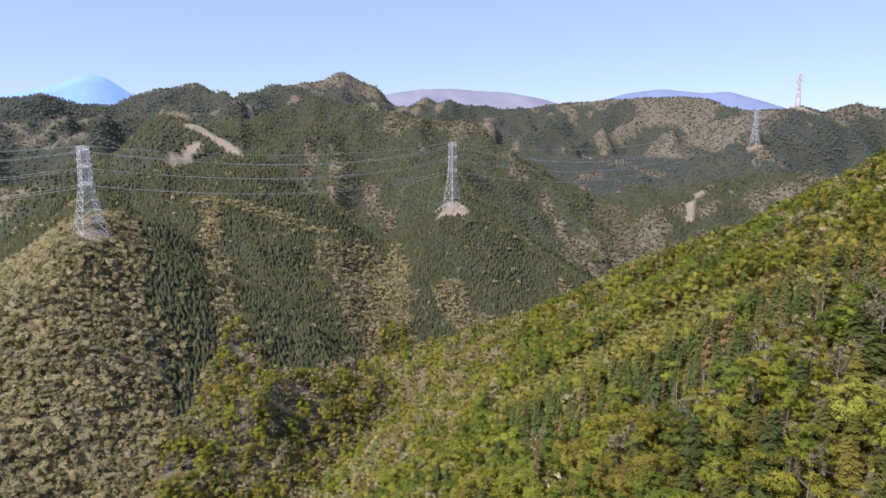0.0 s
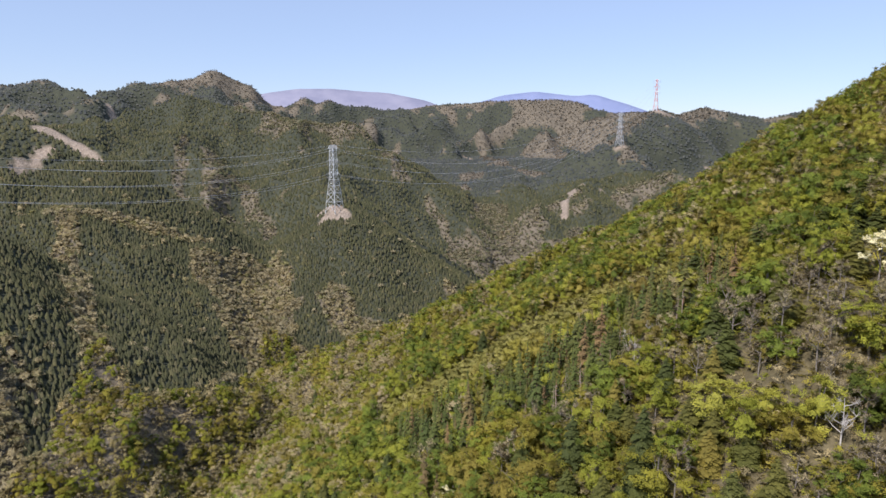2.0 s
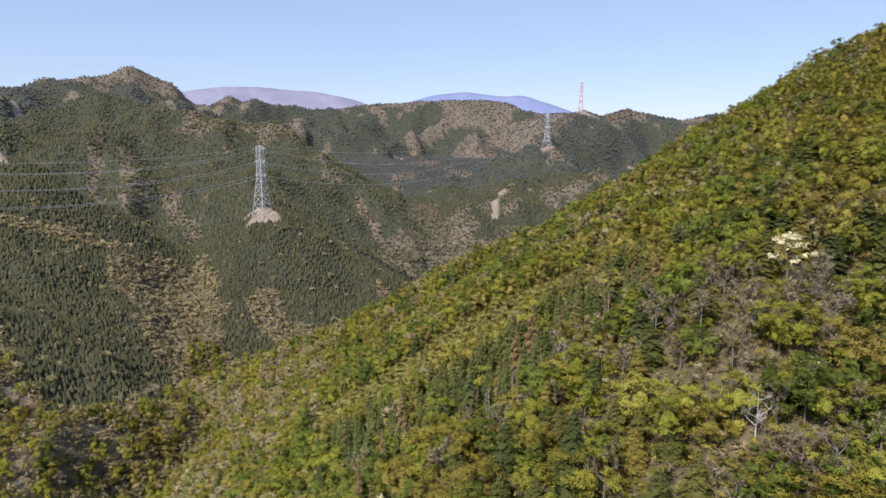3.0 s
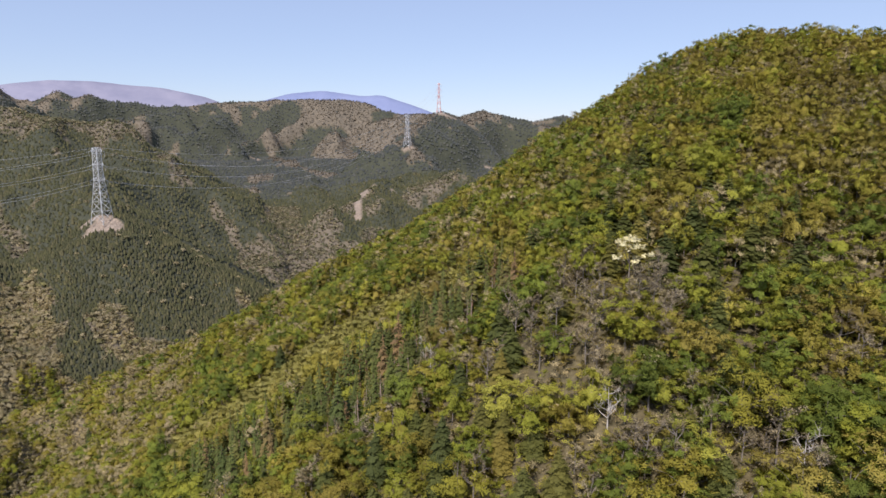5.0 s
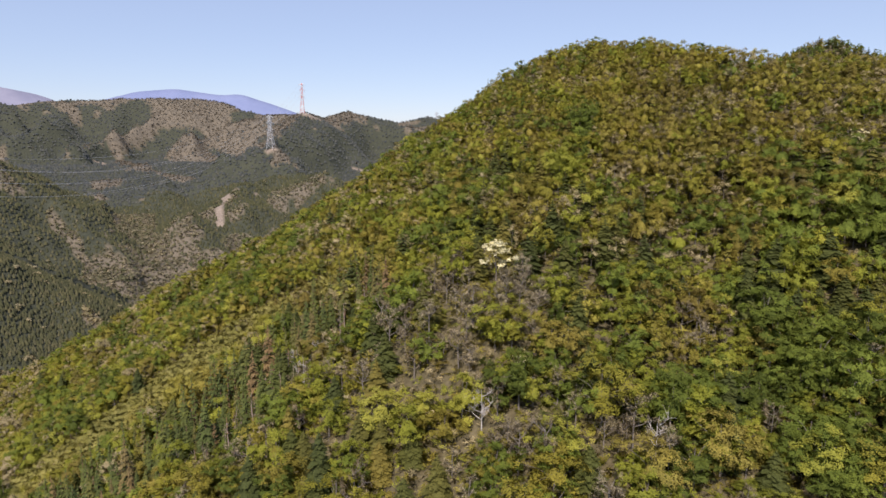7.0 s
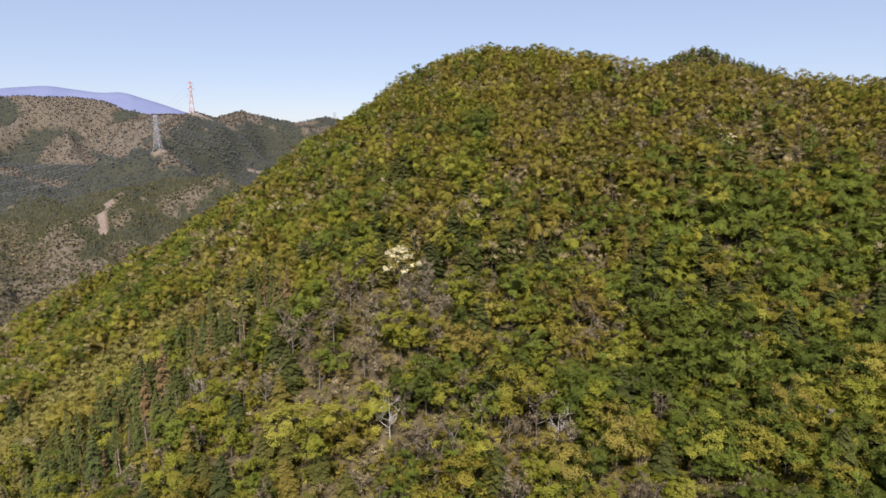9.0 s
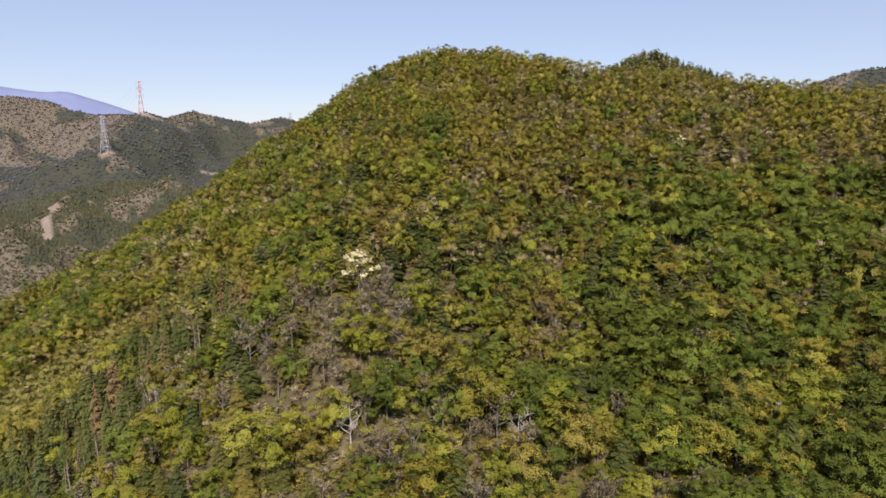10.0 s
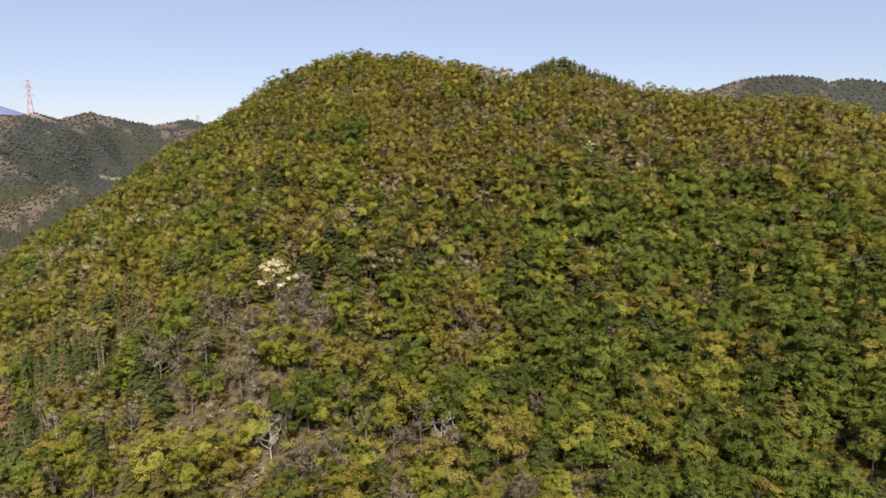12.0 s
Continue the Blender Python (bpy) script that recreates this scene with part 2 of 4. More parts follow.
OLIVE = [(0.0, (0.160, 0.130, 0.042)), (0.3, (0.208, 0.184, 0.038)), (0.6, (0.204, 0.200, 0.034)), (0.8, (0.245, 0.208, 0.056)), (1.0, (0.280, 0.255, 0.058))]
LIME = [(0.0, (0.158, 0.172, 0.030)), (0.4, (0.196, 0.214, 0.034)), (0.8, (0.232, 0.246, 0.042)), (1.0, (0.305, 0.300, 0.062))]
FRESH = [(0.0, (0.084, 0.108, 0.024)), (0.5, (0.112, 0.146, 0.030)), (1.0, (0.150, 0.190, 0.038))]
DARK = [(0.0, (0.050, 0.062, 0.022)), (0.5, (0.068, 0.078, 0.024)), (0.8, (0.100, 0.096, 0.028)), (1.0, (0.155, 0.130, 0.034))]
CEDAR = [(0.0, (0.066, 0.086, 0.030)), (0.75, (0.096, 0.110, 0.034)), (0.92, (0.135, 0.112, 0.048)), (1.0, (0.165, 0.112, 0.062))]
FAR_CEDAR = [(0.0, (0.052, 0.056, 0.033)), (0.6, (0.070, 0.073, 0.040)), (1.0, (0.100, 0.094, 0.056))]
PALE = [(0.0, (0.200, 0.165, 0.115)), (0.4, (0.270, 0.230, 0.165)), (1.0, (0.350, 0.305, 0.215))]
FAR_PALE = [(0.0, (0.215, 0.214, 0.100)), (0.2, (0.265, 0.234, 0.142)), (0.6, (0.305, 0.266, 0.175)), (1.0, (0.365, 0.320, 0.222))]
BROWN = [(0.0, (0.096, 0.085, 0.072)), (0.5, (0.126, 0.110, 0.093)), (1.0, (0.166, 0.146, 0.124))]
# Most distant conifers: the blue-grey of haze is mixed into the needle colour.
FAR_HAZED = [(0.0, (0.053, 0.060, 0.064)), (0.6, (0.064, 0.071, 0.073)), (1.0, (0.086, 0.089, 0.086))]
GREY = [(0.0, (0.215, 0.186, 0.088)), (0.5, (0.270, 0.230, 0.135)), (1.0, (0.350, 0.296, 0.190))]
YOUNG = [(0.0, (0.225, 0.210, 0.064)), (0.5, (0.270, 0.255, 0.076)), (1.0, (0.325, 0.295, 0.112))]
CREAM = [(0.0, (0.62, 0.57, 0.36)), (1.0, (0.72, 0.67, 0.45))]

M_OLIVE, M_LIME, M_FRESH = foliage("olive_bud_leaves", OLIVE, least=0.43), foliage("yellow_green_leaves", LIME, least=0.41), foliage("fresh_green_leaves", FRESH, least=0.40)
M_DARK, M_CEDAR = foliage("fir_needles", DARK, through=0.12, grain=0.24, least=0.30, edge=0.24), foliage("cedar_needles", CEDAR, through=0.12, grain=0.24, least=0.34, edge=0.24)
M_CREAM, M_PALE = foliage("cream_blossom", CREAM, least=0.36), foliage("pale_buds", PALE, grain=0.20, least=0.47, edge=0.16)
F_OLIVE, F_LIME, F_FRESH = (foliage("olive_wood_leaves", OLIVE, False, grain=0.34, least=0.41), foliage("yellow_green_wood_leaves", LIME, False, grain=0.34, least=0.40),
                            foliage("fresh_wood_leaves", FRESH, False, grain=0.34, least=0.39))
F_DARK, F_CEDAR = foliage("fir_wood_needles", DARK, False, 0.12, 0.32, 0.30, 0.24), foliage("cedar_wood_needles", CEDAR, False, 0.12, 0.32, 0.34, 0.24)
F_SLOPE_CEDAR, F_FAR_CEDAR = foliage("slope_cedar_needles", FAR_CEDAR, False, 0.15, 0.7, 0.2), foliage("haze_tinted_cedar_needles", FAR_HAZED, False, 0.1, 1.2, 0.2)
FAR_MIXED = [(0.0, (0.105, 0.118, 0.066)), (0.4, (0.155, 0.145, 0.096)), (0.8, (0.215, 0.192, 0.135)), (1.0, (0.290, 0.258, 0.185))]
F_MIXED = foliage("mixed_wood_buds", FAR_MIXED, False, 0.3, 0.9, 0.34, 0.26)
F_PALE, F_BROWN = foliage("pale_wood_buds", FAR_PALE, False, 0.42, 0.6, 0.34, 0.24), foliage("brown_wood_buds", BROWN, False, 0.3, 1.2, 0.36, 0.26)
F_YOUNG = foliage("young_wood_leaves", YOUNG, False, 0.35, 0.30, 0.40)
F_GREY = foliage("grey_wood_buds", GREY, False, 0.3, 0.34, 0.41, 0.24)
M_BARK = plain("grey_bark", [(0.3, (0.10, 0.085, 0.07)), (0.7, (0.26, 0.23, 0.20))], 3.0, relief=0.5)
M_RED_BARK = plain("reddish_bark", [(0.3, (0.12, 0.07, 0.045)), (0.7, (0.24, 0.15, 0.10))], 3.0, relief=0.5)
M_PINK_BARK = plain("weathered_pink_bark", [(0.3, (0.24, 0.17, 0.14)), (0.7, (0.42, 0.33, 0.29))], 3.0, relief=0.4)
M_BLEACHED = plain("bleached_wood", [(0.3, (0.34, 0.31, 0.28)), (0.7, (0.56, 0.53, 0.49))], 3.0, relief=0.4)
M_STEEL = plain("galvanised_steel", [(0.3, (0.50, 0.53, 0.56)), (0.7, (0.68, 0.70, 0.72))], 0.8, 0.45, 0.25)
M_RED = plain("red_paint", [(0.3, (0.62, 0.17, 0.13)), (0.7, (0.74, 0.26, 0.20))], 0.8, 0.5)
M_WHITE = plain("white_paint", [(0.3, (0.74, 0.74, 0.73)), (0.7, (0.84, 0.84, 0.83))], 0.8, 0.5)
M_GLASS = plain("grey_porcelain", [(0.3, (0.40, 0.42, 0.42)), (0.7, (0.52, 0.54, 0.54))], 2.0, 0.3)
M_WIRE = plain("aluminium_cable", [(0.3, (0.42, 0.43, 0.44)), (0.7, (0.58, 0.59, 0.60))], 0.5, 0.5, 0.3)
M_CONCRETE = plain("concrete", [(0.3, (0.34, 0.33, 0.31)), (0.7, (0.46, 0.45, 0.43))], 2.0)


def ground_material():
    """Leaf litter and undergrowth near by, forest, thin woods and bare soil by the cover of the land."""
    m, tree, bsdf = surface("forest_floor", 0.95)
    cover = tree.nodes.new("ShaderNodeAttribute")
    cover.attribute_name = "cover"
    split = tree.nodes.new("ShaderNodeSeparateColor")
    tree.links.new(cover.outputs["Color"], split.inputs["Color"])
    fine, broad = noise_at(tree, 0.45, 8.0), noise_at(tree, 0.05, 6.0)
    litter = ramp(tree, fine, [(0.3, (0.056, 0.046, 0.026)), (0.5, (0.096, 0.080, 0.044)), (0.7, (0.140, 0.118, 0.070))])
    conifer = ramp(tree, fine, [(0.3, (0.036, 0.040, 0.028)), (0.55, (0.052, 0.057, 0.040)), (0.75, (0.076, 0.079, 0.056))])
    thin = ramp(tree, fine, [(0.3, (0.096, 0.082, 0.064)), (0.5, (0.135, 0.116, 0.090)), (0.7, (0.180, 0.156, 0.122))])
    soil = ramp(tree, fine, [(0.3, (0.16, 0.125, 0.10)), (0.5, (0.24, 0.195, 0.16)), (0.7, (0.34, 0.285, 0.24))])
    colour = mix(tree, split.outputs["Red"], litter, conifer)
    colour = mix(tree, split.outputs["Green"], colour, thin)
    colour = mix(tree, split.outputs["Blue"], colour, soil)
    shade = ramp(tree, broad, [(0.3, (0.8, 0.82, 0.82)), (0.7, (1.15, 1.12, 1.05))])
    tree.links.new(mix(tree, 1.0, colour, shade, "MULTIPLY"), bsdf.inputs["Base Color"])
    b = node(tree, "ShaderNodeBump", Strength=0.8, Distance=2.5)
    tree.links.new(noise_at(tree, 0.16, 6.0), b.inputs["Height"])
    tree.links.new(b.outputs["Normal"], bsdf.inputs["Normal"])
    return m


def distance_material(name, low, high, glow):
    """A far range, with blue haze painted into its colour and glow."""
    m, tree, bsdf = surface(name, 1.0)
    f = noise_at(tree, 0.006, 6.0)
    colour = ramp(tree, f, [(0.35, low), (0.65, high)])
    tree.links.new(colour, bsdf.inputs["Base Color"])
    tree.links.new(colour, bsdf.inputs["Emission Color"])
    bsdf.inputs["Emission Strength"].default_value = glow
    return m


# ---- mesh helpers ----
def quads(name, v, q, material, smooth=False, normals=None, spot=None):
    me = bpy.data.meshes.new(name)
    v, q = np.asarray(v, np.float32), np.asarray(q, np.int32)
    me.vertices.add(len(v))
    me.vertices.foreach_set("co", v.ravel())
    me.loops.add(4 * len(q))
    me.loops.foreach_set("vertex_index", q.ravel())
    me.polygons.add(len(q))
    me.polygons.foreach_set("loop_start", np.arange(0, 4 * len(q), 4, dtype=np.int32))
    if smooth:
        me.polygons.foreach_set("use_smooth", np.ones(len(q), bool))
    me.materials.append(material)
    me.update(calc_edges=True)
    if normals is not None:
        me.polygons.foreach_set("use_smooth", np.ones(len(q), bool))
        me.normals_split_custom_set_from_vertices(np.asarray(normals, np.float32))
    if spot is not None:
        full = np.zeros((len(v), 3), np.float32)
        full[:, :2] = spot
        me.attributes.new("spot", "FLOAT_VECTOR", "POINT").data.foreach_set("vector", full.ravel())
    return me


def piece(name, me, parent=None, label="", at=None):
    ob = new(name, me)
    if parent:
        ob.parent = parent
    if at is not None:
        ob.matrix_basis = at
    return tagged(ob, label)


def join(*shapes):
    v, q, n = [], [], 0
    for a, b in shapes:
        v.append(a)
        q.append(b + n)
        n += len(a)
    return np.concatenate(v), np.concatenate(q)


def unit(a):
    return a / (np.linalg.norm(a, axis=-1, keepdims=True) + 1e-9)


def tube(points, radii, sides=5):
    p = np.asarray(points, float)
    way = unit(np.gradient(p, axis=0))
    side = unit(np.cross(way, [0.31, 0.17, 0.05] if abs(way[0][2]) > 0.7 else [0.05, 0.1, 1.0]))
    up = np.cross(way, side)
    a = np.arange(sides) * 2 * np.pi / sides
    ring = np.cos(a)[None, :, None] * side[:, None] + np.sin(a)[None, :, None] * up[:, None]
    v = (p[:, None] + ring * np.asarray(radii)[:, None, None]).reshape(-1, 3)
    i, j = np.meshgrid(np.arange(len(p) - 1), np.arange(sides), indexing="ij")
    k = (j + 1) % sides
    q = np.stack([i * sides + j, i * sides + k, (i + 1) * sides + k, (i + 1) * sides + j], -1).reshape(-1, 4)
    return v, q


def leaves(rng, centres, size, up=1.1, narrow=0.7, outward=None, axis=None):
    n = len(centres)
    lean = np.array([0, 0, up]) if outward is None else np.array([0, 0, up * 0.6]) + outward
    normal = unit(rng.normal(size=(n, 3)) * 0.65 + lean)
    if axis is None:
        a = unit(np.cross(normal, rng.normal(size=(n, 3))))
    else:
        a = unit(axis - normal * (axis * normal).sum(1, keepdims=True))
    b = np.cross(normal, a)
    s = size * rng.uniform(0.65, 1.35, (n, 1))
    sag = normal * s * 0.18
    v = np.stack([centres + a * s - sag, centres + b * s * narrow + sag, centres - a * s - sag, centres - b * s * narrow + sag], 1)
    return v.reshape(-1, 3), np.arange(4 * n).reshape(-1, 4)


def rims(n):
    """The place of each corner of n leaf sprays within its spray."""
    return np.tile([(1.0, 0.0), (0.0, 1.0), (-1.0, 0.0), (0.0, -1.0)], (n, 1))


# ---- trees: each maker returns (wood, crown) as plain arrays ----
def blob(rng, centre, radii, rings, sides):
    """A lumpy closed heart of a crown."""
    lift, az = np.meshgrid(np.linspace(-0.8, 0.97, rings), np.arange(sides) * 2 * np.pi / sides, indexing="ij")
    flat = np.sqrt(1 - lift**2)
    n = np.stack([np.cos(az) * flat, np.sin(az) * flat, lift], -1).reshape(-1, 3)
    v = n * radii * rng.uniform(0.85, 1.12, (len(n), 1)) + centre
    i, j = np.meshgrid(np.arange(rings - 1), np.arange(sides), indexing="ij")
    k = (j + 1) % sides
    return v, np.stack([i * sides + j, i * sides + k, (i + 1) * sides + k, (i + 1) * sides + j], -1).reshape(-1, 4), n


def broadleaf(seed, height, reach, puffs, count, size, heart=True, sides=5):
    """A crown of rounded puffs of leaf sprays on a leaning stem with limbs."""
    rng = np.random.default_rng(seed)
    lean = rng.normal(0, 0.05, 2) * height
    t = np.linspace(0, 1, 5)[:, None]
    stem = np.concatenate([lean * t**2 + rng.normal(0, 0.08, (5, 2)), t * height * 0.82], 1)
    stem[0] = (0, 0, -1.2)
    kept = slice(None) if sides > 3 else slice(0, 5, 2)
    wood = [tube(stem[kept], np.linspace(0.24, 0.05, 5)[kept] * height / 13, sides)]
    az = np.arange(puffs) * 2.4 + rng.normal(0, 0.35, puffs)
    lift = np.clip(np.linspace(-0.85, 0.95, puffs) + rng.normal(0, 0.16, puffs), -0.9, 0.99)
    bulge = 1 + 0.24 * np.cos(2 * az + rng.uniform(0, 6)) + 0.18 * np.cos(3 * az + rng.uniform(0, 6))
    out = np.sqrt(1 - lift**2) * bulge * rng.uniform(0.40, 1.08, puffs) * reach
    heart_at = np.array([lean[0] * 0.7, lean[1] * 0.7, height * 0.60])
    middle = np.stack([np.cos(az) * out, np.sin(az) * out, lift * height * 0.32 * rng.uniform(0.75, 1.15, puffs)], 1)
    face = unit(middle)
    middle = middle + heart_at
    for c in middle[:: max(1, puffs // 6)] if sides > 3 else []:
        base = (stem[2] + stem[3]) / 2 * np.array([1, 1, rng.uniform(0.6, 1.1)])
        bend = (base + c) / 2 + [0, 0, 0.12 * reach]
        wood.append(tube([base, bend, c], [0.085, 0.055, 0.02], 3))
    who = np.repeat(np.arange(puffs), count)
    big = rng.uniform(0.22, 0.40, puffs) * reach
    way = unit(rng.normal(size=(len(who), 3)) * [1, 1, 0.7] + 0.6 * face[who] + [0, 0, 0.35])
    spot = middle[who] + way * big[who][:, None] * rng.uniform(0.35, 1.1, (len(who), 1)) * [1, 1, 0.6]
    v, q = leaves(rng, spot, size, 1.5, 0.85, outward=way * 0.5 + face[who] * 0.25)
    n = np.repeat(unit(0.26 * way + 0.34 * face[who] + [0, 0, 0.55] + rng.normal(0, 0.08, way.shape)), 4, 0)
    rim = rims(len(who))
    if heart:
        hv, hq, hn = blob(rng, heart_at - [0, 0, 0.08 * height], np.array([0.34 * reach, 0.34 * reach, 0.17 * height]), 4, 6 if sides > 3 else 5)
        hn = unit(hn + [0, 0, 0.5])
        v, q, n = np.concatenate([v, hv]), np.concatenate([q, hq + len(v)]), np.concatenate([n, hn])
        rim = np.concatenate([rim, np.zeros((len(hv), 2))])
    return join(*wood), (v, q, n, rim)


def fir(seed, height, reach, branches, tiers=13, start=0.06, droop=0.25):
    """Flat branches of needles in tiers round a straight stem."""
    rng = np.random.default_rng(seed)
    stem = np.array([[0, 0, -1.2], [0, 0, height * 0.5], [0, 0, height]])
    wood = tube(stem, [0.26 * height / 15, 0.15 * height / 15, 0.03], 5)
    u = np.repeat(start + (0.96 - start) * np.linspace(0, 1, tiers) ** 0.9, branches) + rng.uniform(-0.55, 0.55, tiers * branches) / tiers
    n = len(u)
    az = np.arange(n) * 2 * np.pi / branches * 1.07 + rng.normal(0, 0.22, n)
    far = (reach * (1 - u).clip(0.02) ** 0.75 * np.minimum(1, 0.72 + (u - start) * 2.2) + 0.25) * rng.uniform(0.62, 1.2, n)
    way = np.stack([np.cos(az), np.sin(az), np.zeros(n)], 1)
    side = np.stack([-np.sin(az), np.cos(az), np.zeros(n)], 1)
    tilt = rng.normal(0, 0.10, n)
    rows, spots = [], []
    for at, wide, drop, across, on in ((0.05, 0.12, -0.06, 0.4, 0.0), (0.50, 0.34, 0.04, 0.85, 0.0), (1.0, 0.10, 1.0, 0.5, 0.5)):
        centre = way * (far * at)[:, None]
        centre[:, 2] = height * u - droop * far * drop
        arm = side * (far * wide * 1.25)[:, None] + np.array([0, 0, 1.0]) * (tilt * far * wide)[:, None]
        sag = np.array([0, 0, 0.10]) * (far * wide)[:, None]
        rows += [centre + arm - sag, centre - arm - sag]
        spots += [(across, on), (-across, on)]
    v = np.stack(rows, 1).reshape(-1, 3)
    base = 6 * np.arange(n)[:, None]
    q = np.stack([base + [1, 3, 2, 0], base + [3, 5, 4, 2]], 1).reshape(-1, 4)
    soft = np.repeat(unit(way * 0.55 + [0, 0, 0.85] + rng.normal(0, 0.12, way.shape)), 6, 0)
    rim = np.tile(spots, (n, 1))
    top = tube([[0, 0, height * 0.9], [0, 0, height * 1.02]], [0.20, 0.03], 4)
    v, q, soft = np.concatenate([v, top[0]]), np.concatenate([q, top[1] + len(v)]), np.concatenate([soft, unit(top[0] * [1, 1, 0] + [0, 0, 0.2])])
    return wood, (v, q, soft, np.concatenate([rim, np.zeros((len(top[0]), 2))]))


def bare(seed, height, reach, limbs=8, twigs=5, buds=0):
    rng = np.random.default_rng(seed)
    t = np.linspace(0, 1, 6)[:, None]
    stem = np.concatenate([rng.normal(0, 0.18, (6, 2)) * t, t * height * 0.9], 1)
    stem[0] = (0, 0, -1.2)
    wood, tips = [tube(stem, np.linspace(0.22, 0.05, 6), 5)], []
    for k in range(limbs):
        u = rng.uniform(0.35, 0.95)
        base = stem[0] * (1 - u) + stem[-1] * u
        az = k * 2.4 + rng.normal(0, 0.3)
        far = reach * rng.uniform(0.6, 1.05) * (1.25 - 0.6 * u)
        end = base + [math.cos(az) * far, math.sin(az) * far, far * rng.uniform(0.5, 1.0)]
        bend = (base + end) / 2 - [0, 0, 0.10 * far]
        wood.append(tube([base, bend, end], [0.10, 0.075, 0.03], 4))
        for j in range(twigs):
            w = rng.uniform(0.35, 1.0)
            root = bend * (1 - w) + end * w
            tip = root + rng.normal(0, 0.42, 3) * far * 0.7 + [0, 0, 0.30 * far]
            wood.append(tube([root, (root + tip) / 2 + rng.normal(0, 0.1, 3), tip], [0.05, 0.04, 0.018], 3))
            tips.append(tip)
            for i in range(2):
                end_2 = tip * 0.4 + root * 0.6 + rng.normal(0, 0.30, 3) * far * 0.55 + [0, 0, 0.2 * far]
                wood.append(tube([tip * 0.4 + root * 0.6, end_2], [0.035, 0.018], 3))
                tips.append(end_2)
    tips = np.array(tips)
    crown = None
    if buds:
        c = np.repeat(tips, buds, 0) + rng.normal(0, 0.4, (len(tips) * buds, 3))
        v, q = leaves(rng, c, 0.75, 0.3)
        crown = (v, q, np.repeat(unit(c - [0, 0, height * 0.5] + [0, 0, 2.0]), 4, 0), rims(len(c)))
    return join(*wood), crown


# ---- a coarse grid of heights ----
GRID_X, GRID_Y, CELL = np.arange(-2520, 2040, 8.0), np.arange(-8, 2640, 8.0), 8.0
GRID = ground_height(*np.meshgrid(GRID_X, GRID_Y))


def quick_height(x, y):
    """The ground's height between the corners of a coarse grid."""
    u = np.clip((x - GRID_X[0]) / CELL, 0, len(GRID_X) - 1.01)
    v = np.clip((y - GRID_Y[0]) / CELL, 0, len(GRID_Y) - 1.01)
    i, j = u.astype(int), v.astype(int)
    u, v = u - i, v - j
    return (GRID[j, i] * (1 - u) + GRID[j, i + 1] * u) * (1 - v) + (GRID[j + 1, i] * (1 - u) + GRID[j + 1, i + 1] * u) * v


# ---- cover of the land ----
SPUR_WOOD = [(-640, 150), (-590, 279), (-544, 300), (-520, 322), (-491, 318), (-396, 262), (-350, 245), (-290, 165), (-328, 80)]
DARK_BAND = [(-500, 335), (-560, 400), (-640, 478), (-604, 462), (-479, 376), (-395, 312), (-355, 257), (-405, 276), (-480, 320)]
PLANTATION = [(-592, 494), (-518, 542), (-399, 496), (-326, 357), (-347, 316), (-389, 328), (-476, 399)]
PALE_SIDE = [(-532, 578), (-508, 545), (-450, 533), (-392, 480), (-330, 470), (-389, 560), (-442, 640), (-492, 695)]
VALLEY_WOOD = [(-470, 120), (-330, 230), (-400, 330), (-350, 350), (-330, 400), (-385, 500), (-420, 560), (-250, 560), (-150, 300), (-150, 100), (-300, 60)]
DARK_FLANK = [(-154, 1672), (-205, 1466), (-267, 1462), (-328, 1458), (-366, 1394), (-342, 1274), (-263, 1162), (-215, 1300), (-160, 1420), (-140, 1560)]
BARE_HILL = [(-674, 2136), (-585, 2310), (-443, 2310), (-280, 2230), (-216, 2078), (-289, 1837), (-335, 1600), (-465, 1720), (-600, 1980)]
BROWN_SIDE = [(-150, 1659), (-60, 1480), (-29, 1323), (-74, 1291), (-133, 1364), (-140, 1500)]
PYLON_SPUR = [(-490, 700), (-430, 630), (-330, 700), (-285, 755), (-350, 800), (-431, 800), (-520, 850)]
DOME = [(-1000, 380), (-700, 470), (-655, 510), (-610, 560), (-590, 720), (-700, 700), (-900, 700), (-1000, 600)]
# on the near hill: the cedar grove, the strip of young trees above it, the mixed firs below it
GROVE = [(15, 256), (20, 210), (16, 203), (-1, 225), (-9, 204), (-19, 186), (-29, 194), (-39, 191), (-52, 190), (-66, 184), (-115, 234), (-100, 246), (-62, 236), (-45, 242), (-28, 252), (-10, 258), (8, 260)]
STRIP = [(22, 305), (15, 290), (-11, 299), (-40, 311), (-76, 316), (-95, 310), (-117, 304), (-154, 308), (-140, 275), (-126, 260), (-109, 258), (-84, 254), (-65, 256), (-39, 266), (-15, 270), (1, 268), (16, 264), (29, 286)]
FIR_FOOT = [(-29, 152), (-22, 179), (-7, 181), (9, 160), (18, 144), (24, 128), (0, 120)]
GREY_PATCH = [(30, 204), (56, 190), (60, 168), (47, 154), (27, 159), (22, 183)]
DARK_CLUMP = [(59, 286), (78, 298), (88, 272), (79, 250), (62, 256)]
PINE_CLUMP = [(97, 272), (108, 299), (120, 298), (116, 272), (104, 256)]
OAK_SIDE = [(128, 192), (165, 216), (230, 190), (300, 132), (200, 60), (100, 90), (104, 140)]
RIGHT_FIRS = [(120, 160), (125, 190), (165, 172), (160, 152)]
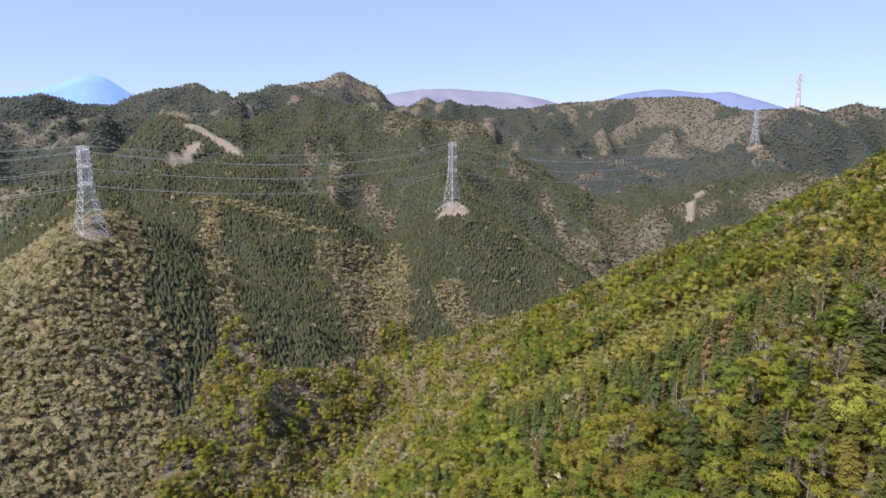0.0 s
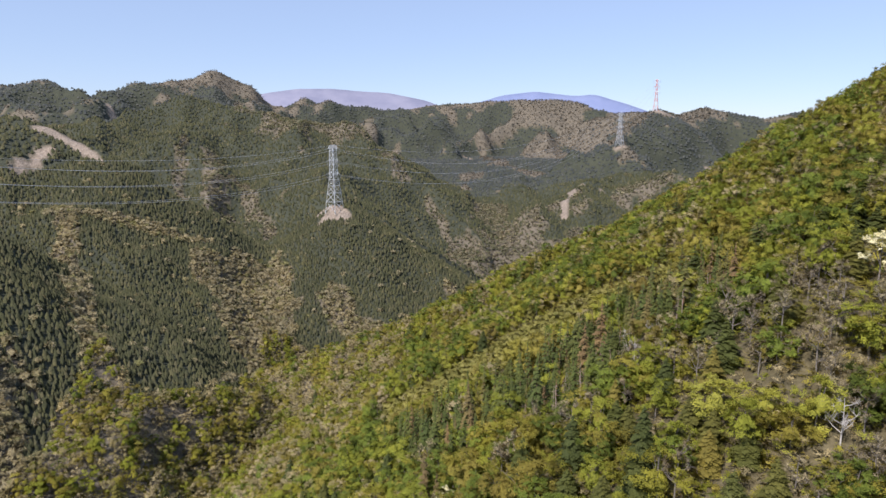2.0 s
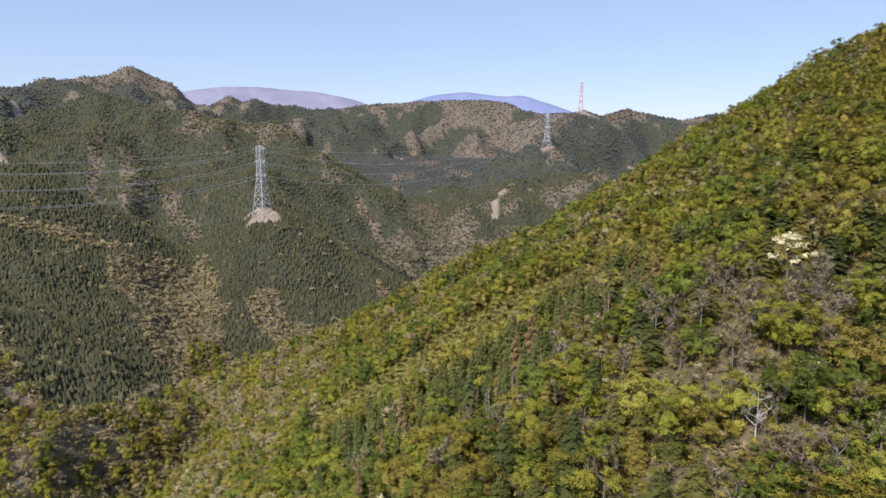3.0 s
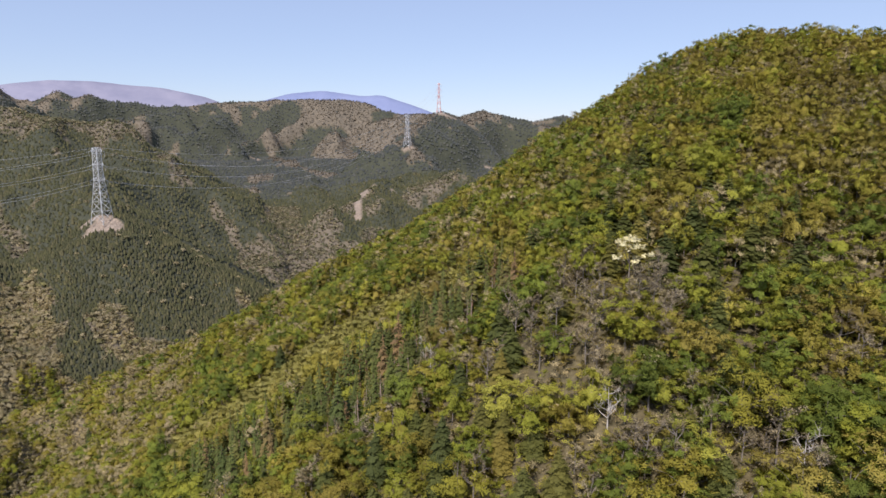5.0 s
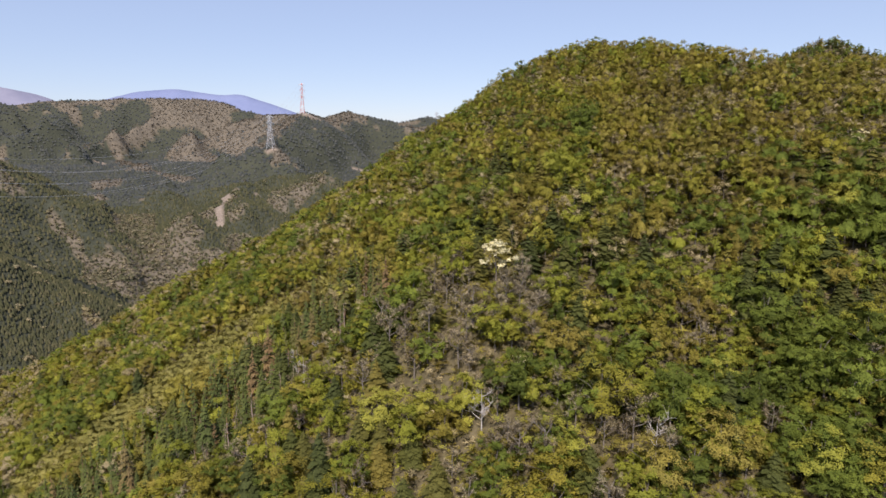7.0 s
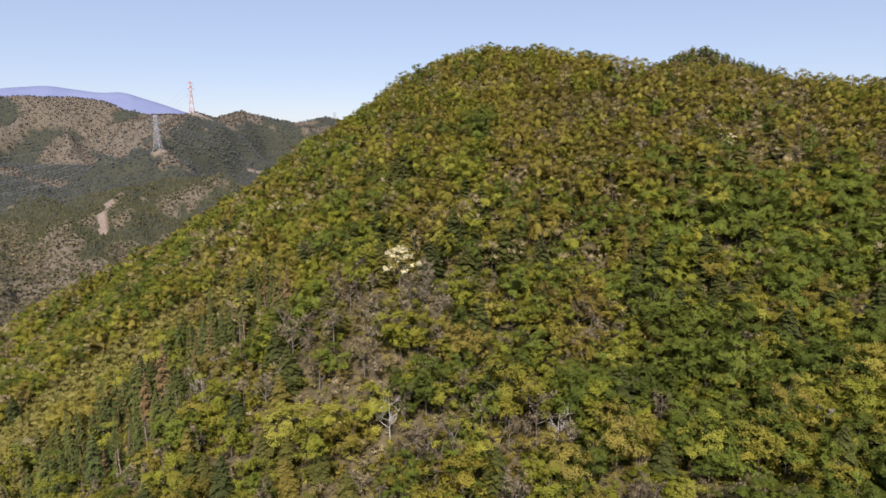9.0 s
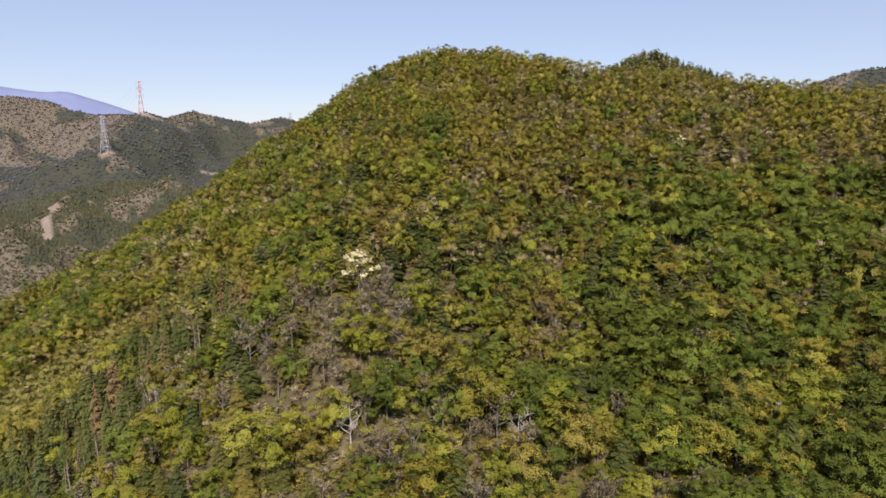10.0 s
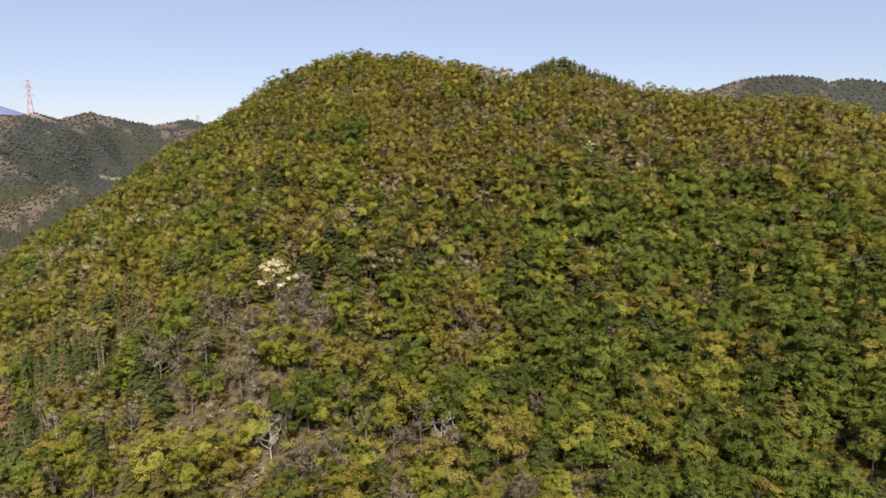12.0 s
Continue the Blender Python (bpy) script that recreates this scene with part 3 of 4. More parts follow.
# thin woods and bare soil along lines: x, y, x, y, half width
THIN_LINES = [(-606, 472, -487, 389, 9), (-487, 389, -388, 319, 9), (-865, 928, -740, 770, 8), (-812, 948, -600, 720, 20),
              (-744, 931, -585, 800, 12), (-646, 2095, -485, 1741, 35), (-407, 2060, -380, 1740, 30), (-1350, 1000, -1150, 850, 14), (-566, 1164, -502, 1107, 12), (-1740, 1790, -1480, 2010, 90)]
SOIL_LINES = [(-762, 585, -728, 586, 9), (-728, 586, -676, 590, 7), (-732, 562, -733, 521, 5), (-213, 1341, -207, 1176, 7),
              (-213, 1341, -124, 1361, 4), (-1254, 1124, -1180, 1080, 9), (-82, 1948, -50, 1960, 20),
              (-452, 744, -430, 750, 12), (-472, 764, -448, 752, 10), (-500, 268, -484, 276, 10), (-152, 1588, -140, 1594, 9), (-60, 1440, -40, 1420, 6), (60, 1800, 110, 1780, 5),
              (-640, 1900, -560, 1760, 8), (-900, 1600, -820, 1500, 8), (-1480, 560, -1400, 520, 8)]


def inside(x, y, corners):
    hit = np.zeros(np.shape(x), bool)
    for (ax, ay), (bx, by) in zip(corners, corners[1:] + corners[:1]):
        cross = (ay > y) != (by > y)
        hit ^= cross & (x < (bx - ax) * (y - ay) / (by - ay + 1e-9) + ax)
    return hit


def along(x, y, lines):
    hit = np.zeros(np.shape(x), bool)
    edge = 1 + 0.5 * fractal(x, y, 18, 71, 2)
    for ax, ay, bx, by, half in lines:
        dx, dy = bx - ax, by - ay
        s = np.clip(((x - ax) * dx + (y - ay) * dy) / (dx * dx + dy * dy), 0, 1)
        hit |= np.hypot(x - ax - s * dx, y - ay - s * dy) < half * edge
    return hit


def land_cover(x, y, z):
    """Conifer woods, thin leafless woods and bare soil, each True or False."""
    r = np.hypot(x, y)
    jx, jy = x + 9 * fractal(x, y, 30, 61, 2), y + 9 * fractal(x, y, 30, 67, 2)
    n = fractal(x, y, 190, 41, 4) + 0.35 * fractal(x, y, 45, 43, 2)
    n = n + np.clip((r - 900) / 300, 0, 1) * 0.55 * np.clip((quick_height(x + 8, y) - quick_height(x - 8, y)) / 16, -0.6, 0.6)
    folds = 1 - np.abs(fractal(x - 0.2 * y, y + 0.3 * x, 230, 23, 2)) * 2.4 + 0.6 * (1 - np.abs(fractal(x + 0.4 * y, y - 0.3 * x, 150, 21, 3)) * 2.2)
    n = n + np.clip((r - 1100) / 300, 0, 1) * 0.42 * (folds - 0.95)
    limit = np.where((y > 1400) & (x > -1100) & (x < 60), 0.04, 0.30)
    limit = np.where(x > 1000, 0.0, limit)
    limit = np.where(x < -1150, 0.42, limit)
    floor = 95 + 0.2 * np.clip(r - 650, 0, 1200)
    limit = np.where((x > -950) & (x < -250) & (y > 640) & (y < 1180), 0.45, limit)
    wx, wy = x + 10 * fractal(x, y, 60, 55, 3), y + 10 * fractal(x, y, 60, 57, 3)
    crest = np.full(np.shape(x), 1e9)
    for points, _, _ in FAR_RIDGES:
        for (ax, ay, _), (bx, by, _) in zip(points, points[1:]):
            dx, dy = bx - ax, by - ay
            s = np.clip(((wx - ax) * dx + (wy - ay) * dy) / (dx * dx + dy * dy), 0, 1)
            crest = np.minimum(crest, np.hypot(wx - ax - s * dx, wy - ay - s * dy))
    limit = np.where((y > 1400) & (x > -1100), 0.36 - 0.50 * np.exp(-((crest / 50) ** 2)), limit)
    limit = np.where((y <= 1400) & (crest < 9), -0.05, limit)
    thin = (n > limit) | (z < floor + np.where(r < 700, 62, np.where(y > 1400, -25, 34)) + 30 * n)
    thin |= along(jx, jy, THIN_LINES) | inside(jx, jy, SPUR_WOOD) | inside(jx, jy, PALE_SIDE) | inside(jx, jy, VALLEY_WOOD)
    thin &= ~inside(jx, jy, DARK_BAND) & ~inside(jx, jy, PLANTATION) & ~inside(jx, jy, PYLON_SPUR) & ~inside(jx, jy, DOME)
    thin |= along(jx, jy, THIN_LINES[:2])
    open_side = inside(jx, jy, BARE_HILL) | inside(jx, jy, BROWN_SIDE)
    thin = np.where(open_side, folds > 0.30, thin)
    thin &= ~inside(jx, jy, DARK_FLANK)
    soil = along(jx, jy, SOIL_LINES)
    return ~thin & ~soil, thin & ~soil, soil


def near_share(x, y, with_foot=True):
    """True on the near hill and at its foot, False on the hills across the valley."""
    near = np.maximum.reduce([ridge_height(x, y, *one) for one in NEAR_RIDGES])
    far = np.maximum.reduce([ridge_height(x, y, *one) for one in FAR_RIDGES])
    own = (near > far) & (np.hypot(x, y) < 720)
    if not with_foot:
        return own & ~(inside(x, y, VALLEY_WOOD) & (x < -170))
    foot = inside(x, y, VALLEY_WOOD)
    for taken in (SPUR_WOOD, DARK_BAND, PLANTATION):
        foot &= ~inside(x, y, taken)
    return own | foot


# ---- ground ----
def ground_sheet():
    az = np.radians(np.concatenate([np.linspace(-74, 74, 440), np.linspace(76, 284, 80)[1:-1]]))
    r = np.concatenate([[0.01], np.linspace(10, 110, 14), np.linspace(116, 700, 130), np.linspace(705, 1300, 75), np.linspace(1312, 2500, 85), np.geomspace(2540, 4960, 24)])
    a, q = np.meshgrid(az, r)
    x, y = -np.sin(a) * q, np.cos(a) * q
    z = ground_height(x, y)
    n, m = x.shape
    i, j = np.meshgrid(np.arange(n - 1), np.arange(m), indexing="ij")
    k = (j + 1) % m
    f = np.stack([i * m + j, i * m + k, (i + 1) * m + k, (i + 1) * m + j], -1).reshape(-1, 4)
    me = quads("ground", np.stack([x, y, z], -1).reshape(-1, 3), f, ground_material(), True)
    conifer, thin, soil = land_cover(x, y, z)
    here = near_share(x, y, False)
    colour = np.stack([conifer & ~here, thin & ~here, soil & ~here, np.ones_like(here)], -1).astype(np.float32)
    me.color_attributes.new("cover", "FLOAT_COLOR", "POINT").data.foreach_set("color", colour.ravel())
    return tagged(new("ground", me), "steep wooded mountain ground with leaf litter and bare soil", "ground", kind="structure")


ground_sheet()


# ---- the far ranges ----
def range_of_hills(name, crest, depth, foot, rough, material, label):
    c = np.array(crest, float)
    s = np.concatenate([[0], np.cumsum(np.hypot(*np.diff(c[:, :2], axis=0).T))])
    t = np.linspace(0, s[-1], 160)
    x, y, z = (np.interp(t, s, c[:, k]) for k in range(3))
    smooth = np.ones(9) / 9
    z[4:-4] = np.convolve(z, smooth, "valid")
    away = unit(np.stack([x, y], 1))
    rows = []
    for u in np.concatenate([np.linspace(-1, 0, 14), np.linspace(0.1, 0.4, 4)]):
        px, py = x + away[:, 0] * depth * u, y + away[:, 1] * depth * u
        spur = fractal(px, py, rough * 9, 91, 4) * rough * min(1, 0.25 + 3 * abs(u))
        rows.append(np.stack([px, py, foot + (z - foot) * (1 - abs(u) ** 0.9) + spur], 1))
    v, n, m = np.array(rows), len(rows), len(t)
    i, j = np.meshgrid(np.arange(n - 1), np.arange(m - 1), indexing="ij")
    f = np.stack([i * m + j, i * m + j + 1, (i + 1) * m + j + 1, (i + 1) * m + j], -1).reshape(-1, 4)
    return tagged(new(name, quads(name, v.reshape(-1, 3), f, material, True)), label, "mountain", kind="structure")


M_BLUE = distance_material("far_blue_painted_haze", (0.165, 0.275, 0.55), (0.18, 0.295, 0.58), 0.5)
M_VIOLET = distance_material("violet_painted_haze", (0.150, 0.155, 0.215), (0.200, 0.200, 0.260), 0.34)
M_SLATE = distance_material("slate_blue_painted_haze", (0.125, 0.155, 0.265), (0.155, 0.185, 0.300), 0.40)
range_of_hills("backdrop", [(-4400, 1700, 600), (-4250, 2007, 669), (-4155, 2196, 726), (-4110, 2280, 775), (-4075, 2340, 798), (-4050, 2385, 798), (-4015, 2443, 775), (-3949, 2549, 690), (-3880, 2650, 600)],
               500, 250, 6, M_BLUE, "pale blue cone of a far volcano in painted haze")
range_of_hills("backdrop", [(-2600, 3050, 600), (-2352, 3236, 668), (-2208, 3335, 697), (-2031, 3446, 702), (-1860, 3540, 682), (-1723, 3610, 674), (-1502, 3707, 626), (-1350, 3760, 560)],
               900, 250, 30, M_VIOLET, "violet far plateau with bare upper slopes in painted haze")
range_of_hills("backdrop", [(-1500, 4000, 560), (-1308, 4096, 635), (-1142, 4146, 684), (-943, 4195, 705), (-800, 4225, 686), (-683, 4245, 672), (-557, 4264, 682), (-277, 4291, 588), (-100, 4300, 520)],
               500, 250, 10, M_SLATE, "slate blue far mountain ridge in painted haze")


# ---- planting ----
MIDDLE = np.array([0.0, 6.0, 408.0])


def in_view(x, y, top, allow=2.0):
    """Whether the top of a tree is free of the land between it and the middle of the valley air."""
    free = np.ones(len(x), bool)
    for u in np.linspace(0.25, 0.985, 44):
        px, py = MIDDLE[0] + (x - MIDDLE[0]) * u, MIDDLE[1] + (y - MIDDLE[1]) * u
        free &= quick_height(px, py) < MIDDLE[2] + (top - MIDDLE[2]) * u + allow
    return free


def lattice_points(box, step, seed):
    rng = np.random.default_rng(seed)
    x, y = np.meshgrid(np.arange(box[0], box[2], step), np.arange(box[1], box[3], step * 0.87))
    x = x + (np.arange(x.shape[0]) % 2)[:, None] * step / 2
    x, y = x.ravel() + rng.uniform(-0.42, 0.42, x.size) * step, y.ravel() + rng.uniform(-0.42, 0.42, x.size) * step
    return x, y, rng


def in_sector(x, y, least, most, wide=74):
    r, az = np.hypot(x, y), np.degrees(np.arctan2(x, y))
    return (r >= least) & (r < most) & (np.abs(az) < wide)


def scattered(name, shapes, x, y, z, size, spin, which, material, label, category):
    """Many copies of a few shapes in one mesh."""
    vs, qs, ns, tints, spots, count = [], [], [], [], [], 0
    tint = np.random.default_rng(len(x)).uniform(0, 1, len(x)).astype(np.float32)
    for k, (v, q, *soft) in enumerate(shapes):
        pick = which == k
        if not pick.any():
            continue
        c, s = np.cos(spin[pick])[:, None], np.sin(spin[pick])[:, None]
        h = size[pick][:, None]
        px = (v[:, 0] * c - v[:, 1] * s) * h + x[pick][:, None]
        py = (v[:, 0] * s + v[:, 1] * c) * h + y[pick][:, None]
        pz = v[:, 2] * h + z[pick][:, None]
        vs.append(np.stack([px, py, pz], -1).reshape(-1, 3))
        tints.append(np.repeat(tint[pick], len(v)))
        if soft and soft[0] is not None:
            n = soft[0]
            spots.append(np.tile(soft[1], (len(c), 1)))
            ns.append(np.stack([n[:, 0] * c - n[:, 1] * s, n[:, 0] * s + n[:, 1] * c, np.repeat(n[None, :, 2], len(c), 0)], -1).reshape(-1, 3))
        qs.append((q[None] + len(v) * np.arange(pick.sum())[:, None, None]).reshape(-1, 4) + count)
        count += len(v) * pick.sum()
    if not vs:
        return None
    me = quads(name, np.concatenate(vs), np.concatenate(qs), material, normals=np.concatenate(ns) if ns else None, spot=np.concatenate(spots) if spots else None)
    me.attributes.new("tint", "FLOAT", "POINT").data.foreach_set("value", np.concatenate(tints))
    return tagged(new(name, me), label, category, kind="stuff")


def far_spots(step, least, most, seed):
    x, y, rng = lattice_points((-2500, 0, 2000, 2600), step, seed)
    ok = in_sector(x, y, least, most)
    x, y = x[ok], y[ok]
    ok = in_view(x, y, quick_height(x, y) + 9)
    x, y = x[ok], y[ok]
    ok = ~near_share(x, y)
    x, y = x[ok], y[ok]
    z = ground_height(x, y)
    return x, y, z, rng, land_cover(x, y, z), rng.uniform(0, 1, len(x))


def cone_tree(seed, wide, high):
    """A small conifer far off: three jagged sides."""
    r2 = np.random.default_rng(seed)
    a = np.arange(3) * 2 * np.pi / 3 + seed
    v = np.array([[math.cos(t) * w * wide * r2.uniform(0.75, 1.25), math.sin(t) * w * wide * r2.uniform(0.75, 1.25), h * high + r2.normal(0, 0.3)]
                  for w, h in ((1.0, 0.05), (0.75, 0.55), (0.06, 1.0)) for t in a])
    n = unit(v * [1, 1, 0] + [0, 0, 1.3 * wide])
    i, j = np.meshgrid(np.arange(2), np.arange(3), indexing="ij")
    return v, np.stack([i * 3 + j, i * 3 + (j + 1) % 3, (i + 1) * 3 + (j + 1) % 3, (i + 1) * 3 + j], -1).reshape(-1, 4), n, np.zeros((9, 2))


def puff_tree(seed, count, size, wide, high):
    """A leafless crown far off."""
    r2 = np.random.default_rng(seed)
    c = unit([0, 0, 0.5] + r2.normal(size=(count, 3))) * np.array([wide, wide, 0.75 * wide]) * r2.uniform(0.4, 1, (count, 1)) + [0, 0, high]
    way = unit(c - [0, 0, high - 1.2])
    v, q = leaves(r2, c, size, 0.5, 0.9, outward=way * 1.2)
    n = np.repeat(unit(way * 0.4 + [0, 0, 0.7]), 4, 0)
    return v, q, n, rims(count)


def plant_far(cone_step, puff_step, least, most, seed, cone, puff, dark, pale):
    x, y, z, rng, (conifer, thin, soil), odd = far_spots(cone_step, least, most, seed)
    shapes, mask = [cone_tree(seed * 10 + k, *cone) for k in range(4)], (conifer & (odd < 0.97)) | (thin & (odd < 0.05))
    k = mask.sum()
    scattered("conifer_forest", shapes, x[mask], y[mask], z[mask], rng.uniform(0.75, 1.2, k), rng.uniform(0, 6.28, k), rng.integers(0, 4, k),
              dark, "dark green cedar plantation covering the far mountain slopes", "forest")
    x, y, z, rng, (conifer, thin, soil), odd = far_spots(puff_step, least, most, seed + 5)
    shapes, mask = [puff_tree(seed * 20 + k, *puff) for k in range(5)], thin | (conifer & (odd > 0.976))
    k = mask.sum()
    scattered("deciduous_forest", shapes, x[mask], y[mask], z[mask], rng.uniform(0.6, 1.3, k), rng.uniform(0, 6.28, k), rng.integers(0, 5, k),
              pale, "pale grey-brown leafless woods just coming into bud", "forest")


plant_far(3.4, 3.9, 300, 900, 1, (1.6, 5.2), (11, 2.1, 3.3, 2.4), F_SLOPE_CEDAR, F_PALE)
plant_far(6.0, 5.3, 900, 1500, 2, (2.4, 5.0), (7, 2.4, 3.3, 2.2), F_SLOPE_CEDAR, F_MIXED)
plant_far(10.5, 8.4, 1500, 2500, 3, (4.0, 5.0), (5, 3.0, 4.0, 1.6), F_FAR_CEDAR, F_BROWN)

# the near hill: trees of their own close to the camera, joined woods behind
KINDS = {
    "olive": ("budding_tree", "olive-brown broadleaf tree just coming into leaf on the steep slope", M_OLIVE, F_OLIVE, M_BARK),
    "lime": ("maple_tree", "bright yellow-green broadleaf tree in new leaf on the steep slope", M_LIME, F_LIME, M_BARK),
    "fresh": ("oak_tree", "fresh mid-green broadleaf tree with a full crown on the slope", M_FRESH, F_FRESH, M_BARK),
    "fir": ("fir_tree", "dark green fir with tiered drooping branches among broadleaf trees", M_DARK, F_DARK, M_RED_BARK),
    "cedar": ("cedar_tree", "narrow dark green cedar with a reddish bare lower trunk", M_CEDAR, F_CEDAR, M_RED_BARK),
    "grey": ("bare_tree", "leafless grey-brown tree with fine upright twigs and pale buds", M_PALE, F_GREY, M_BARK),
}


def makers(kind, seed, fine, coarse=False):
    leaf_set = {"olive": (11.5, 4.6), "lime": (11, 4.5), "fresh": (12, 5.0)}
    if kind in leaf_set:
        height, reach = leaf_set[kind]
        if coarse:
            return broadleaf(seed, height * 0.97, reach, 10, 5, 1.55, True, 3)
        return broadleaf(seed, height, reach, 26, 9, 0.98) if fine else broadleaf(seed, height, reach, 16, 6, 1.30, True, 3)
    if kind == "fir":
        return fir(seed, 12, 4.3, 12, 17) if fine else fir(seed, 12, 4.3, 7, 11)
    if kind == "cedar":
        return fir(seed, 15, 2.4, 8, 12, 0.35, 0.45) if fine else fir(seed, 15, 2.4, 6, 8, 0.35, 0.45)
    return bare(seed, 12, 3.4, 8, 3, 2) if fine else broadleaf(seed, 10.5, 4.1, 11, 4, 1.35, False, 3)


def tree_thing(kind, seed):
    name, label, leaf, _, bark = KINDS[kind]
    wood, crown = makers(kind, seed, True)
    root = tagged(new(name), label, "tree", "trees of the near slope")
    piece("trunk", quads("trunk", *wood, bark, True), root)
    if crown:
        piece("crown", quads("crown", *crown[:2], leaf, normals=crown[2], spot=crown[3]), root)
    return root


def near_kind(x, y, z, rng):
    """What grows where on the near hill."""
    pick = rng.uniform(0, 1, len(x))
    n, p = fractal(x, y, 70, 81, 3), fractal(x, y, 34, 87, 2)
    upper = z > 395
    left = (x < 20) & (y > 200)
    w = np.stack([0.38 + 0.16 * upper + 0.3 * n, 0.30 + 0.12 * left - 0.13 * upper - 0.08 * (x > 120) + 0.3 * p, 0.16 - 0.2 * n + 0.10 * (z < 370) - 0.08 * upper,
                  (0.12 + 0.12 * (n < -0.2)) * np.where(z > 390, 0.08, 1) * (z < 422), 0.01 + 0.0 * n, 0.19 + 0.12 * left + 0.25 * (p < -0.3)], 1).clip(0.004)
    w[inside(x, y, VALLEY_WOOD) & (x < -160)] = [0.22, 0.14, 0.03, 0.01, 0.0, 0.60]
    w[inside(x, y, OAK_SIDE)] = [0.20, 0.12, 0.56, 0.06, 0.0, 0.06]
    w[inside(x, y, GREY_PATCH)] = [0.16, 0.10, 0.02, 0.0, 0.0, 0.72]
    w[inside(x, y, DARK_CLUMP)] = [0.15, 0.05, 0.0, 0.80, 0.0, 0.0]
    w[inside(x, y, PINE_CLUMP)] = [0.10, 0.10, 0.60, 0.20, 0.0, 0.0]
    w[(x > 335) & (y > 380)] = [0.15, 0.0, 0.25, 0.45, 0.0, 0.15]
    w[inside(x, y, FIR_FOOT)] = [0.12, 0.26, 0.06, 0.46, 0.0, 0.10]
    w[inside(x, y, RIGHT_FIRS)] = [0.15, 0.10, 0.25, 0.45, 0.0, 0.05]
    w[inside(x, y, STRIP)] = [0.38, 0.34, 0.0, 0.0, 0.0, 0.28]
    w[inside(x, y, GROVE)] = [0.01, 0.03, 0.01, 0.07, 0.84, 0.04]
    w = np.cumsum(w / w.sum(1, keepdims=True), 1)
    return (pick[:, None] > w).sum(1).clip(0, 5)


# single trees that stand out: x, y, size
STANDING = {
    "fir": [(-19, 262, 1.25), (-166, 404, 1.2), (-1, 176, 1.0), (9, 224, 1.0), (-179, 384, 1.1), (-61, 241, 1.0), (13, 175, 1.05), (-93, 308, 1.1), (71, 281, 1.15), (61, 290, 1.0), (68, 276, 1.05), (57, 388, 0.9), (62, 150, 1.1), (55, 131, 1.15), (6, 222, 0.9), (43, 191, 1.0), (59, 193, 1.1), (53, 199, 0.95), (80, 246, 1.15), (198, 211, 1.0), (140, 166, 1.1), (156, 162, 1.0), (26, 192, 0.8), (-15, 199, 1.0), (10, 169, 1.0), (17, 147, 0.9), (5, 156, 1.0), (-5, 150, 1.1), (21, 135, 0.9), (52, 212, 1.0), (28, 183, 1.1), (-16, 254, 0.9), (-29, 240, 1.0), (96, 189, 1.1), (45, 203, 0.9), (9, 147, 1.0), (-22, 147, 1.1), (-37, 164, 0.9), (-191, 369, 1.0), (129, 171, 1.0), (10, 153, 1.0)],
    "fresh": [(70, 153, 1.1), (109, 271, 1.2), (84, 268, 0.9), (103, 288, 0.9), (94, 140, 1.0), (125, 170, 1.0), (242, 135, 1.1), (33, 240, 1.0)],
    "lime": [(122, 180, 1.1), (206, 172, 1.1), (26, 257, 1.0), (66, 131, 0.85), (93, 114, 1.0), (81, 151, 1.0), (10, 158, 1.2), (17, 150, 1.15), (2, 150, 1.1)],
    "grey": [(106, 138, 1.0), (48, 177, 1.0), (52, 166, 1.0), (27, 198, 0.9), (231, 171, 1.0), (136, 254, 1.0), (161, 229, 1.0), (219, 114, 1.0), (45, 172, 0.9), (89, 149, 0.9), (56, 174, 0.95)],
}
BLEACHED = [(74, 136, 1.05), (34, 147, 1.0), (188, 286, 0.95), (193, 279, 0.8), (140, 118, 0.9), (-14, 220, 0.9), (-11, 205, 0.9), (-6, 214, 0.8)]
CREAM_TREES = [(48, 189, 1.3), (47, 158, 0.7), (200, 222, 0.75), (-58, 160, 0.8)]


